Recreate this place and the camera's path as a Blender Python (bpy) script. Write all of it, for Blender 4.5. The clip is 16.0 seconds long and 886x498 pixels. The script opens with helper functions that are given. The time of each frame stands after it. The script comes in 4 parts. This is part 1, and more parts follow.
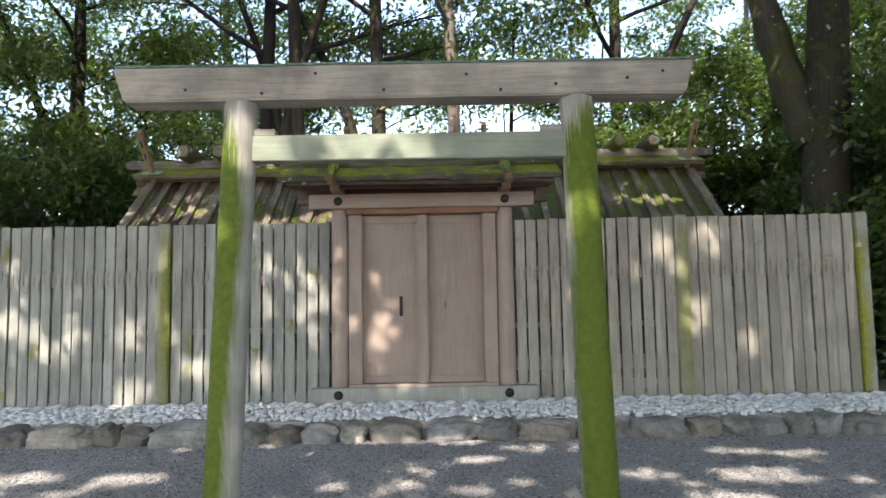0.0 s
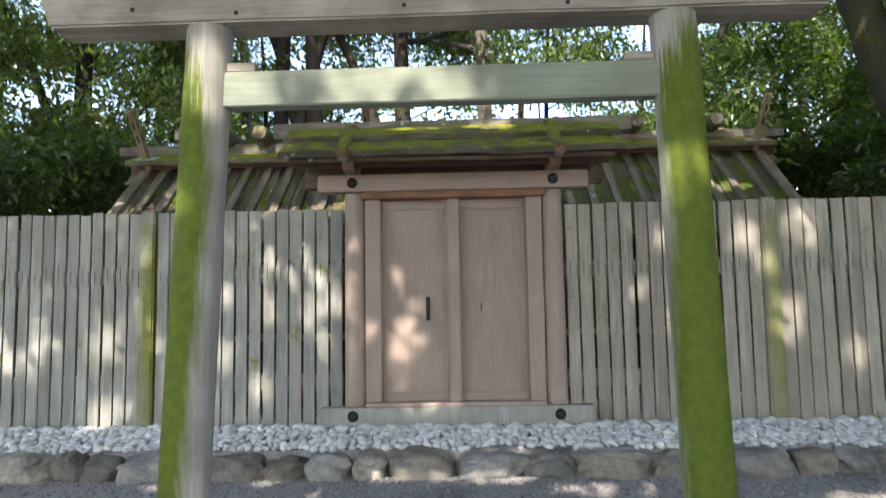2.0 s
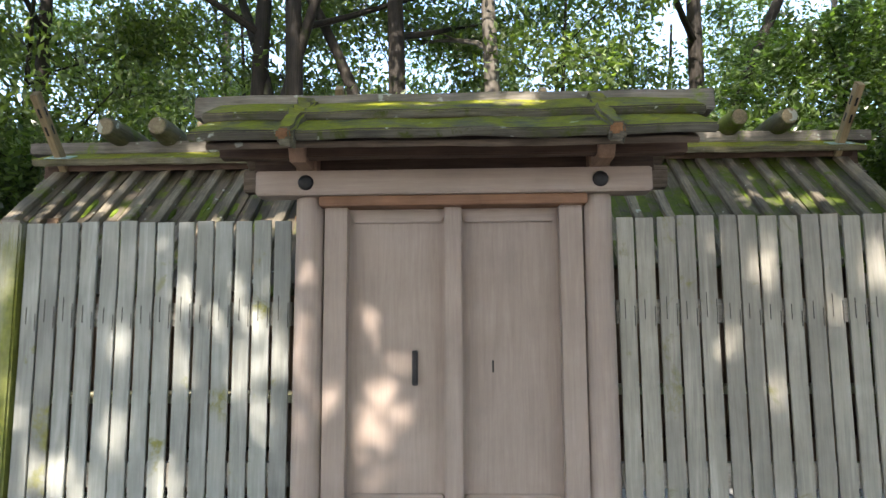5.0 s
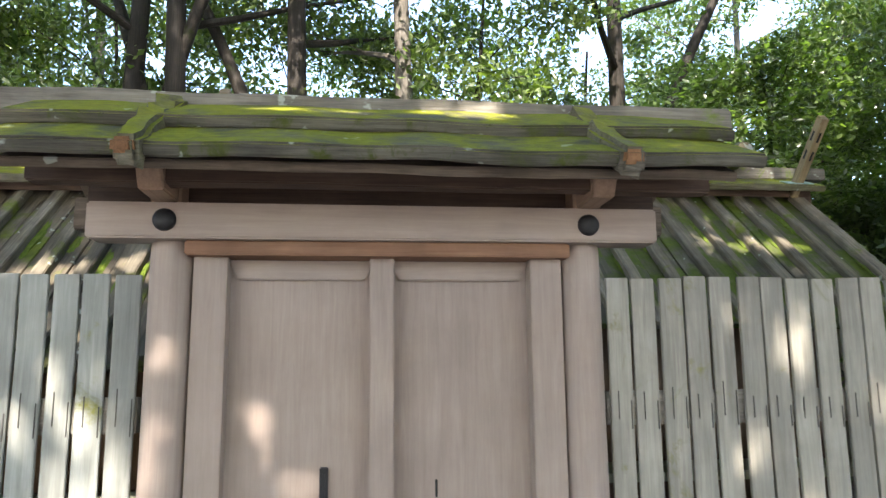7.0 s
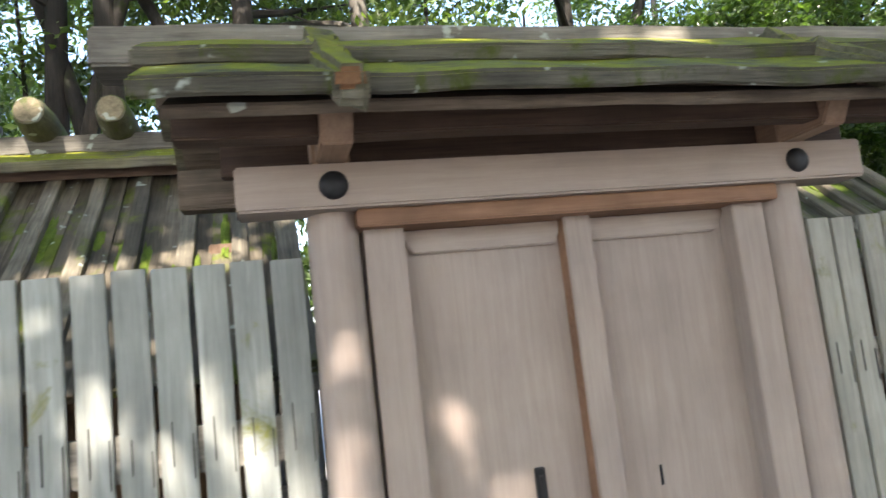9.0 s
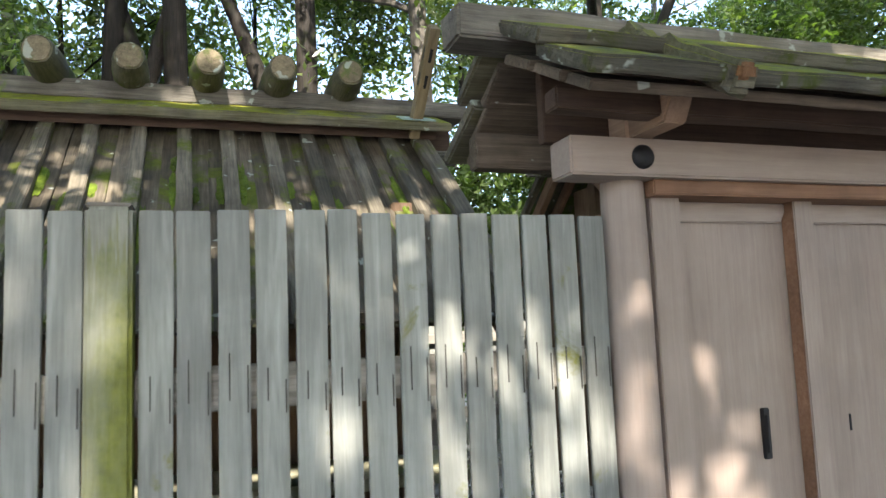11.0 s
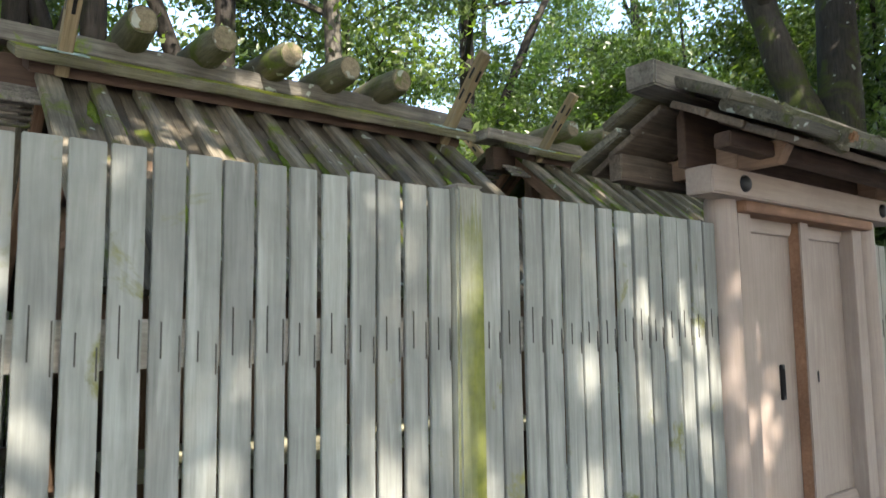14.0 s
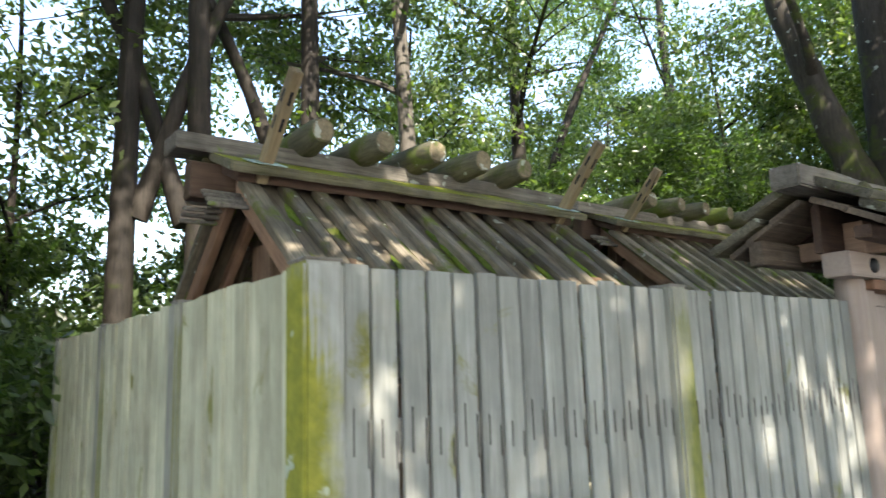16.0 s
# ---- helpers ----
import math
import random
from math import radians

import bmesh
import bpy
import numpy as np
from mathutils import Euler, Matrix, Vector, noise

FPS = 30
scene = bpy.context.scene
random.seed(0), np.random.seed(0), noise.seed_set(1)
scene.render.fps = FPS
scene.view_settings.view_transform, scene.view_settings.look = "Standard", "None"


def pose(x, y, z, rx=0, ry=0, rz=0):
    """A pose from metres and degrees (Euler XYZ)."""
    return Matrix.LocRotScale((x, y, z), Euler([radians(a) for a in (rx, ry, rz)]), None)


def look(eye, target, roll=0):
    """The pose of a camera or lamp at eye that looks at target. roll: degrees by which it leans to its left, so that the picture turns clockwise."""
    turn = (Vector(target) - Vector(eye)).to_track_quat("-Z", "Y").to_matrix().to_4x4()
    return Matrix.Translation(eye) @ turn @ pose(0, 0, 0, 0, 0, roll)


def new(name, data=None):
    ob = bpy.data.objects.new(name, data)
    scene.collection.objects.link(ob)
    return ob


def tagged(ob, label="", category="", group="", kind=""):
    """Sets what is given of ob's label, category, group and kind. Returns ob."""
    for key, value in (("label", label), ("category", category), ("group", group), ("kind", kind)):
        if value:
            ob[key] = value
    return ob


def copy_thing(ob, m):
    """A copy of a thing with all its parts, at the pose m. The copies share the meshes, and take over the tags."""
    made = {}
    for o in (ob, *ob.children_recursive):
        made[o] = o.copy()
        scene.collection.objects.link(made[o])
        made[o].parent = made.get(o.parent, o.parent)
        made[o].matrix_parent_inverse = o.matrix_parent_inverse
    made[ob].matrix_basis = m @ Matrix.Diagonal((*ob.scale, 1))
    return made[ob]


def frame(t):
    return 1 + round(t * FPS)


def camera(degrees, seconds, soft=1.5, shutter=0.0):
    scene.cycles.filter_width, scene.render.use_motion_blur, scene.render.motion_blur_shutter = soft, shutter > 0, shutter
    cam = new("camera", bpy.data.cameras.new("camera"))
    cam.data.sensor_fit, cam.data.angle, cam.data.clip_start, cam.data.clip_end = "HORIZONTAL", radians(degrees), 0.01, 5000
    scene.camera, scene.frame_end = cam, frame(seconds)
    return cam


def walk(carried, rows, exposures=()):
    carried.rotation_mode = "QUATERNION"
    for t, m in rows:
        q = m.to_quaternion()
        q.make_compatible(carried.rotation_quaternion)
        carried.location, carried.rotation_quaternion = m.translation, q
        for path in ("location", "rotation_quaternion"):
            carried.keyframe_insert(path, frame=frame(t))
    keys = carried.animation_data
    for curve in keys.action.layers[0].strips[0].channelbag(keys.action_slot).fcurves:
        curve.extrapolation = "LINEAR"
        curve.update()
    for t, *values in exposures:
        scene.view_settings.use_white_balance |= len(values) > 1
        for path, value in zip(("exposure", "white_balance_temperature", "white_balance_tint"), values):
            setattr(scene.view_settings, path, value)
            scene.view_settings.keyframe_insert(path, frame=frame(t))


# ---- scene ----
cam = camera(63.1, 16.0, soft=1.4, shutter=0.3)
PATH = [
    (0, (0.143, 0.62, 1.503), (0.145, 2.612, 1.681), -1.0),
    (0.5, (0.108, 0.799, 1.454), (0.022, 2.795, 1.551), -0.9),
    (1, (0.043, 1.12, 1.515), (0.027, 3.12, 1.495), -0.6),
    (1.5, (0.077, 1.512, 1.504), (0.052, 3.512, 1.497), -0.8),
    (2, (0.06, 1.888, 1.496), (-0.009, 3.877, 1.689), -1.0),
    (2.5, (0.054, 2.198, 1.6), (-0.033, 4.17, 1.923), -1.1),
    (3, (0.17, 2.536, 1.607), (0.013, 4.496, 1.977), -0.6),
    (5.3, (-0.02, 4.08, 1.797), (-0.05, 6.062, 2.05), -0.1),
    (5.5, (-0.06, 4.225, 1.85), (-0.037, 6.207, 2.118), -0.3),
    (6, (-0.11, 4.461, 1.915), (0.085, 6.441, 2.116), -0.9),
    (6.5, (-0.097, 4.852, 2.001), (0.147, 6.812, 2.318), -0.9),
    (7, (-0.142, 5.086, 2.093), (0.076, 7.048, 2.413), -0.5),
    (7.5, (-0.259, 5.313, 2.132), (0.159, 7.235, 2.493), -0.5),
    (8, (-0.42, 5.587, 2.15), (0.352, 7.412, 2.454), -3.0),
    (8.5, (-0.817, 5.738, 2.185), (-0.157, 7.612, 2.438), -5.6),
    (9, (-1.17, 5.756, 2.152), (-0.674, 7.677, 2.404), -6.4),
    (9.5, (-1.512, 5.816, 2.11), (-1.039, 7.749, 2.297), -5.7),
    (10, (-1.85, 5.802, 2.095), (-1.345, 7.724, 2.283), -5.3),
    (12.3, (-3.4, 5.66, 2.02), (-2.477, 7.42, 2.256), -0.4),
    (12.5, (-3.559, 5.739, 1.997), (-2.59, 7.473, 2.23), -1.1),
    (13, (-3.946, 5.805, 2.006), (-3.052, 7.579, 2.241), -0.2),
    (13.5, (-4.237, 5.827, 1.987), (-3.206, 7.531, 2.175), 0.0),
    (14, (-4.493, 5.976, 1.96), (-3.278, 7.551, 2.163), -0.7),
    (14.5, (-4.742, 6.026, 1.962), (-3.531, 7.564, 2.374), -1.0),
    (15, (-5.094, 6.017, 1.927), (-3.822, 7.529, 2.239), -4.3),
    (15.5, (-5.324, 6.025, 1.944), (-4.04, 7.517, 2.301), -1.9),
    (16, (-5.559, 6.1, 2.123), (-4.374, 7.674, 2.461), -1.9),
]
walk(cam, [(t, look(eye, target, roll)) for t, eye, target, roll in PATH], [(0, 2.26, 7050, 16), (1.5, 2.26, 7000, 16), (3, 2.36, 6900, 15), (5.5, 2.62, 6800, 14), (6.7, 2.86, 6800, 14), (7.5, 2.97, 6800, 14), (8.5, 3.05, 6800, 14), (9.5, 2.68, 6700, 13), (12.5, 2.56, 6800, 12), (16, 2.62, 6850, 12)])

# ---- world, sun ----
SUN_EL, SUN_AZ = radians(45), radians(-11)   # azimuth from -y towards +x negative = from the left behind the viewer
SUN_DIR = Vector((-math.sin(SUN_AZ) * math.cos(SUN_EL), math.cos(SUN_AZ) * math.cos(SUN_EL), -math.sin(SUN_EL)))
world = bpy.data.worlds.new("world")
scene.world = world
world.use_nodes = True
wn = world.node_tree.nodes
sky = wn.new("ShaderNodeTexSky")
sky.sky_type, sky.sun_disc = "NISHITA", False
sky.sun_elevation, sky.sun_rotation = SUN_EL, math.atan2(-SUN_DIR.x, -SUN_DIR.y)
world.node_tree.links.new(sky.outputs[0], wn["Background"].inputs[0])
wn["Background"].inputs[1].default_value = 0.15
sun = new("sun", bpy.data.lights.new("sun", "SUN"))
sun.data.energy, sun.data.angle, sun.data.color = 3.1, radians(0.55), (1.0, 0.94, 0.84)
sun.matrix_world = look((0, 0, 30), Vector((0, 0, 30)) + SUN_DIR)


# ---- materials ----
def mat_base(name, rough=0.7):
    m = bpy.data.materials.new(name)
    m.use_nodes = True
    nt = m.node_tree
    return m, nt, nt.nodes["Principled BSDF"]


def add(nt, kind, **props):
    n = nt.nodes.new(kind)
    for k, v in props.items():
        if k == "op":
            n.operation = v
        else:
            n.inputs[k.replace("_", " ")].default_value = v
    return n


def ramp(nt, src, stops):
    n = nt.nodes.new("ShaderNodeValToRGB")
    e = n.color_ramp.elements
    while len(e) < len(stops):
        e.new(0.5)
    for el, (p, c) in zip(e, stops):
        el.position, el.color = p, (*c, 1) if len(c) == 3 else c
    nt.links.new(src, n.inputs[0])
    return n


def mixc(nt, fac, a, b, blend="MIX"):
    n = nt.nodes.new("ShaderNodeMix")
    n.data_type, n.blend_type = "RGBA", blend
    for sock, v in ((n.inputs["Factor"], fac), (n.inputs["A"], a), (n.inputs["B"], b)):
        if isinstance(v, bpy.types.NodeSocket):
            nt.links.new(v, sock)
        elif isinstance(v, (int, float)):
            sock.default_value = v
        else:
            sock.default_value = (*v, 1)
    return n.outputs["Result"]


def mathn(nt, op, a, b=0.0):
    n = nt.nodes.new("ShaderNodeMath")
    n.operation = op
    for sock, v in zip(n.inputs, (a, b)):
        if isinstance(v, bpy.types.NodeSocket):
            nt.links.new(v, sock)
        else:
            sock.default_value = v
    return n.outputs[0]


def coords(nt, scale, rnd=True):
    """Object coordinates, stretched, shifted for each object by its own random number."""
    tc = nt.nodes.new("ShaderNodeTexCoord")
    mp = nt.nodes.new("ShaderNodeMapping")
    mp.inputs["Scale"].default_value = scale
    nt.links.new(tc.outputs["Object"], mp.inputs["Vector"])
    info = nt.nodes.new("ShaderNodeObjectInfo")
    if rnd:
        sh = mathn(nt, "MULTIPLY", info.outputs["Random"], 37.0)
        cmb = nt.nodes.new("ShaderNodeCombineXYZ")
        for k in range(3):
            nt.links.new(sh, cmb.inputs[k])
        nt.links.new(cmb.outputs[0], mp.inputs["Location"])
    return mp.outputs[0], info.outputs["Random"]


def noise_tex(nt, vec, scale, detail=4.0, rough=0.6, dist=0.0):
    n = nt.nodes.new("ShaderNodeTexNoise")
    n.inputs["Scale"].default_value, n.inputs["Detail"].default_value = scale, detail
    n.inputs["Roughness"].default_value, n.inputs["Distortion"].default_value = rough, dist
    nt.links.new(vec, n.inputs["Vector"])
    return n.outputs[0]


def wood(name, dark, light, axis=2, moss=0.0, moss_col=(0.13, 0.2, 0.015), rough=0.75, relief=0.25, up_moss=False, vary=0.25, lichen=0.0, stain=0.35, moss_scale=2.2, moss_dir=None, moss_z=None, fibre_w=0.35, moss_soft=0.0, moss_x=0.0, moss_stretch=1.0, streak=0.0):
    """Weathered timber with the grain along one local axis; moss and lichen in patches."""
    m, nt, b = mat_base(name)
    sc = [14.0, 14.0, 14.0]
    sc[axis] = 0.9
    v, rnd = coords(nt, sc)
    grain = noise_tex(nt, v, 3.0, 6.0, 0.65, 0.4)
    sc2 = [60.0, 60.0, 60.0]
    sc2[axis] = 1.5
    v2, _ = coords(nt, sc2)
    fibre = noise_tex(nt, v2, 2.0, 3.0, 0.6)
    v3, _ = coords(nt, (1, 1, 1))
    blot = noise_tex(nt, v3, 2.7, 5.0, 0.6, 0.3)
    g = mathn(nt, "ADD", mathn(nt, "MULTIPLY", grain, 1 - fibre_w), mathn(nt, "MULTIPLY", fibre, fibre_w))
    col = ramp(nt, g, [(0.3, dark), (0.68, light)]).outputs[0]
    mul = ramp(nt, blot, [(0.35, (1 - stain,) * 3), (0.65, (1.0, 1.0, 1.0))]).outputs[0]
    col = mixc(nt, 1.0, col, mul, "MULTIPLY")
    vr = nt.nodes.new("ShaderNodeMapRange")
    vr.inputs["To Min"].default_value, vr.inputs["To Max"].default_value = 1 - vary, 1 + vary * 0.6
    nt.links.new(rnd, vr.inputs["Value"])
    col = mixc(nt, 1.0, col, vr.outputs[0], "MULTIPLY")
    if streak:
        ss = [11.0, 11.0, 11.0]
        ss[axis] = 0.8
        vs, _ = coords(nt, ss)
        fs = ramp(nt, noise_tex(nt, vs, 1.0, 5.0, 0.6, 0.3), [(0.56, (0, 0, 0)), (0.72, (1, 1, 1))]).outputs[0]
        col = mixc(nt, mathn(nt, "MULTIPLY", fs, streak), col, tuple(min(0.8, c * 1.55) for c in light))
    if moss:
        vm, _ = coords(nt, (1, 1, moss_stretch))
        mn = noise_tex(nt, vm, moss_scale, 7.0, 0.68, 0.5)
        geo = nt.nodes.new("ShaderNodeNewGeometry")
        if moss_dir:
            dn = nt.nodes.new("ShaderNodeVectorMath")
            dn.operation = "DOT_PRODUCT"
            dn.inputs[1].default_value = moss_dir
            nt.links.new(geo.outputs["Normal"], dn.inputs[0])
            mn = mathn(nt, "ADD", mn, mathn(nt, "MULTIPLY", dn.outputs["Value"], 0.28))
        if moss_x:
            sx = nt.nodes.new("ShaderNodeSeparateXYZ")
            px, _ = coords(nt, (1, 1, 1), False)
            nt.links.new(px, sx.inputs[0])
            mn = mathn(nt, "SUBTRACT", mn, mathn(nt, "MULTIPLY", sx.outputs[0], moss_x))
        if moss_z:
            sz = nt.nodes.new("ShaderNodeSeparateXYZ")
            pv, _ = coords(nt, (1, 1, 1), False)
            nt.links.new(pv, sz.inputs[0])
            jag = mathn(nt, "ADD", sz.outputs[2], mathn(nt, "MULTIPLY", mathn(nt, "SUBTRACT", noise_tex(nt, v, 5.0, 3.0), 0.5), 0.7))
            hi = ramp(nt, mathn(nt, "MULTIPLY", jag, 0.333), [(moss_z[0] / 3, (0, 0, 0)), (moss_z[1] / 3, (1, 1, 1)), (moss_z[2] / 3, (1, 1, 1)), (moss_z[3] / 3, (0, 0, 0))]).outputs[0]
            mn = mathn(nt, "SUBTRACT", mn, mathn(nt, "MULTIPLY", mathn(nt, "SUBTRACT", 1.0, hi), 0.35))
        f = ramp(nt, mn, [(0.62 - moss * 0.3 - moss_soft, (0, 0, 0)), (0.70 - moss * 0.25 + moss_soft, (1, 1, 1))]).outputs[0]
        if up_moss:
            sep = nt.nodes.new("ShaderNodeSeparateXYZ")
            nt.links.new(geo.outputs["Normal"], sep.inputs[0])
            up = ramp(nt, sep.outputs[2], [(0.35, (0.12, 0.12, 0.12)), (0.75, (1, 1, 1))]).outputs[0]
            f = mixc(nt, 1.0, f, up, "MULTIPLY")
        mc = mixc(nt, noise_tex(nt, v3, 23.0, 4.0), (moss_col[0] * 0.35, moss_col[1] * 0.4, moss_col[2] * 0.5), (moss_col[0] * 1.5, moss_col[1] * 1.35, moss_col[2]))
        col = mixc(nt, f, col, mc)
    if lichen:
        ln = noise_tex(nt, v3, 9.0, 3.0, 0.5)
        f2 = ramp(nt, ln, [(0.72 - lichen * 0.2, (0, 0, 0)), (0.75 - lichen * 0.2, (1, 1, 1))]).outputs[0]
        col = mixc(nt, mathn(nt, "MULTIPLY", f2, 0.6), col, (0.42, 0.47, 0.42))
    nt.links.new(col, b.inputs["Base Color"])
    b.inputs["Roughness"].default_value = rough
    b.inputs["Specular IOR Level"].default_value = 0.25
    bump = add(nt, "ShaderNodeBump", Strength=relief, Distance=0.01)
    nt.links.new(g, bump.inputs["Height"])
    nt.links.new(bump.outputs[0], b.inputs["Normal"])
    return m


def stone(name, dark, light, scale=6.0, rough=0.8, vary=0.3, relief=0.5, tint=None, each=0.0):
    m, nt, b = mat_base(name)
    v, rnd = coords(nt, (1, 1, 1))
    n1 = noise_tex(nt, v, scale, 8.0, 0.65)
    n2 = noise_tex(nt, v, scale * 7, 4.0, 0.6)
    g = mathn(nt, "ADD", mathn(nt, "MULTIPLY", n1, 0.7), mathn(nt, "MULTIPLY", n2, 0.3))
    col = ramp(nt, g, [(0.35, dark), (0.65, light)]).outputs[0]
    if tint:
        col = mixc(nt, mathn(nt, "MULTIPLY", rnd, 0.8), col, mixc(nt, 1.0, col, tint, "MULTIPLY"))
    if each:
        er = nt.nodes.new("ShaderNodeMapRange")
        er.inputs["To Min"].default_value, er.inputs["To Max"].default_value = 1 - each, 1 + each * 0.5
        nt.links.new(mathn(nt, "FRACT", mathn(nt, "MULTIPLY", rnd, 7.31)), er.inputs["Value"])
        col = mixc(nt, 1.0, col, er.outputs[0], "MULTIPLY")
    geo = nt.nodes.new("ShaderNodeNewGeometry")
    vr = nt.nodes.new("ShaderNodeMapRange")
    vr.inputs["To Min"].default_value, vr.inputs["To Max"].default_value = 1 - vary, 1.0
    nt.links.new(geo.outputs["Random Per Island"], vr.inputs["Value"])
    col = mixc(nt, 1.0, col, vr.outputs[0], "MULTIPLY")
    nt.links.new(col, b.inputs["Base Color"])
    b.inputs["Roughness"].default_value = rough
    bump = add(nt, "ShaderNodeBump", Strength=relief, Distance=0.02)
    nt.links.new(g, bump.inputs["Height"])
    nt.links.new(bump.outputs[0], b.inputs["Normal"])
    return m


def leafmat(name, dark, light, trans):
    m, nt, b = mat_base(name)
    geo = nt.nodes.new("ShaderNodeNewGeometry")
    col = ramp(nt, geo.outputs["Random Per Island"], [(0.0, dark), (0.75, light), (1.0, tuple(c * 1.5 for c in light))]).outputs[0]
    nt.links.new(col, b.inputs["Base Color"])
    b.inputs["Roughness"].default_value = 0.3
    b.inputs["Specular IOR Level"].default_value = 0.65
    tr = nt.nodes.new("ShaderNodeBsdfTranslucent")
    nt.links.new(mixc(nt, 1.0, col, trans, "MULTIPLY"), tr.inputs[0])
    mx = nt.nodes.new("ShaderNodeMixShader")
    mx.inputs[0].default_value = 0.45
    nt.links.new(b.outputs[0], mx.inputs[1])
    nt.links.new(tr.outputs[0], mx.inputs[2])
    nt.links.new(mx.outputs[0], nt.nodes["Material Output"].inputs[0])
    return m


def plain(name, col, rough=0.5, metal=0.0, scale=20.0):
    m, nt, b = mat_base(name)
    v, _ = coords(nt, (1, 1, 1))
    c = ramp(nt, noise_tex(nt, v, scale, 5.0), [(0.3, tuple(x * 0.6 for x in col)), (0.7, tuple(min(1, x * 1.3) for x in col))]).outputs[0]
    nt.links.new(c, b.inputs["Base Color"])
    b.inputs["Roughness"].default_value, b.inputs["Metallic"].default_value = rough, metal
    return m


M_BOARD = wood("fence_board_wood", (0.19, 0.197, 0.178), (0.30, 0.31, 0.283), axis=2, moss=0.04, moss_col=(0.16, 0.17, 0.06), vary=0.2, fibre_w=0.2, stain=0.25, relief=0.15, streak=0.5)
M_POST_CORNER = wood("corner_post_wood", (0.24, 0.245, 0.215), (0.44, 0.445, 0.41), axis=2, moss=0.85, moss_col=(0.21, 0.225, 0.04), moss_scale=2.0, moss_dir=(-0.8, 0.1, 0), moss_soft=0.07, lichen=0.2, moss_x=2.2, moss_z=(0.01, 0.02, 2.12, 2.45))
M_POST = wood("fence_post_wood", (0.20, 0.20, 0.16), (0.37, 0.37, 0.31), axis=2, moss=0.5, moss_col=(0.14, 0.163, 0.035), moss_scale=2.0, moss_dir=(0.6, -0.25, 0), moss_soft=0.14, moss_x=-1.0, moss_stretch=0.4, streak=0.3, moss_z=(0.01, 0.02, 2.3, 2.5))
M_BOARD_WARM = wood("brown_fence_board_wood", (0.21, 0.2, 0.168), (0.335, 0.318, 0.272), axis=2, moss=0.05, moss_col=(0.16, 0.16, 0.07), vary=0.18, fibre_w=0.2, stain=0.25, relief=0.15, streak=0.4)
# paler, yellower boards: the diffuse light on the side fence is in the colour
M_BOARD_LIT = wood("lit_board_wood", (0.36, 0.345, 0.235), (0.5, 0.485, 0.345), axis=2, moss=0.06, moss_col=(0.17, 0.18, 0.06), vary=0.12, fibre_w=0.2, relief=0.15, streak=0.3)
M_GATE_V = wood("gate_wood_upright", (0.27, 0.213, 0.18), (0.335, 0.27, 0.23), axis=2, vary=0.06, relief=0.04, stain=0.16, fibre_w=0.1)
M_GATE_H = wood("gate_wood_level", (0.27, 0.213, 0.18), (0.335, 0.27, 0.23), axis=0, vary=0.06, relief=0.04, stain=0.16, fibre_w=0.1)
M_GATE_Y = wood("gate_wood_arm", (0.21, 0.13, 0.088), (0.33, 0.22, 0.15), axis=1, vary=0.1, relief=0.1)
M_INNER = wood("gate_wood_inner", (0.19, 0.095, 0.055), (0.30, 0.17, 0.105), axis=0, vary=0.1, relief=0.1)
# wood darkened beyond its own tone: the shade under the roofs is in the colour
M_SOFFIT_SHADE = wood("shaded_soffit_wood", (0.045, 0.027, 0.02), (0.11, 0.07, 0.05), axis=0, vary=0.1)
M_ROOF_X = wood("roof_board_wood", (0.035, 0.031, 0.025), (0.22, 0.2, 0.155), axis=0, moss=0.78, moss_scale=4.5, up_moss=True, lichen=0.12, moss_col=(0.19, 0.215, 0.012), relief=0.6, stain=0.5, moss_soft=0.03)
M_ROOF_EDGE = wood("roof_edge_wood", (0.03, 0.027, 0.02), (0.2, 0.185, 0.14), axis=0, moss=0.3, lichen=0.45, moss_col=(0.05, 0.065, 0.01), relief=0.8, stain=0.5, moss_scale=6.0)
M_VERGE = wood("verge_wood", (0.06, 0.044, 0.033), (0.23, 0.18, 0.135), axis=0, relief=0.7, stain=0.5, lichen=0.1)
M_RIDGE_X = wood("ridge_wood", (0.085, 0.078, 0.066), (0.29, 0.265, 0.225), axis=0, moss=0.1, lichen=0.2, relief=0.6, stain=0.45)
M_ROOF_Y = wood("hall_plank_wood", (0.05, 0.041, 0.03), (0.2, 0.168, 0.12), axis=1, moss=0.22, lichen=0.2, moss_col=(0.09, 0.12, 0.012), relief=0.6, vary=0.45, stain=0.5, streak=0.45)
M_ROOF_G = wood("mossy_plank_wood", (0.04, 0.037, 0.028), (0.14, 0.13, 0.095), axis=1, moss=0.6, lichen=0.05, moss_col=(0.055, 0.085, 0.008), relief=0.5, vary=0.35, stain=0.4)
M_BATTEN = wood("hall_batten_wood", (0.06, 0.052, 0.038), (0.27, 0.235, 0.175), axis=1, moss=0.2, lichen=0.2, moss_col=(0.09, 0.12, 0.015), relief=0.6, vary=0.45, stain=0.5)
M_ROT = wood("rotten_wood", (0.16, 0.07, 0.03), (0.36, 0.19, 0.09), axis=1, relief=0.8)
M_SHRINE = wood("shrine_wall_wood", (0.11, 0.066, 0.042), (0.24, 0.16, 0.105), axis=2, vary=0.15)
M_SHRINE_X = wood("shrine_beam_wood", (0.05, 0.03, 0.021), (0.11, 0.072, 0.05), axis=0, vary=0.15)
M_SHRINE_Y = wood("shrine_rafter_wood", (0.17, 0.095, 0.06), (0.34, 0.215, 0.14), axis=1, vary=0.15)
M_FINIAL = wood("finial_wood", (0.16, 0.12, 0.065), (0.33, 0.26, 0.16), axis=1, vary=0.1)
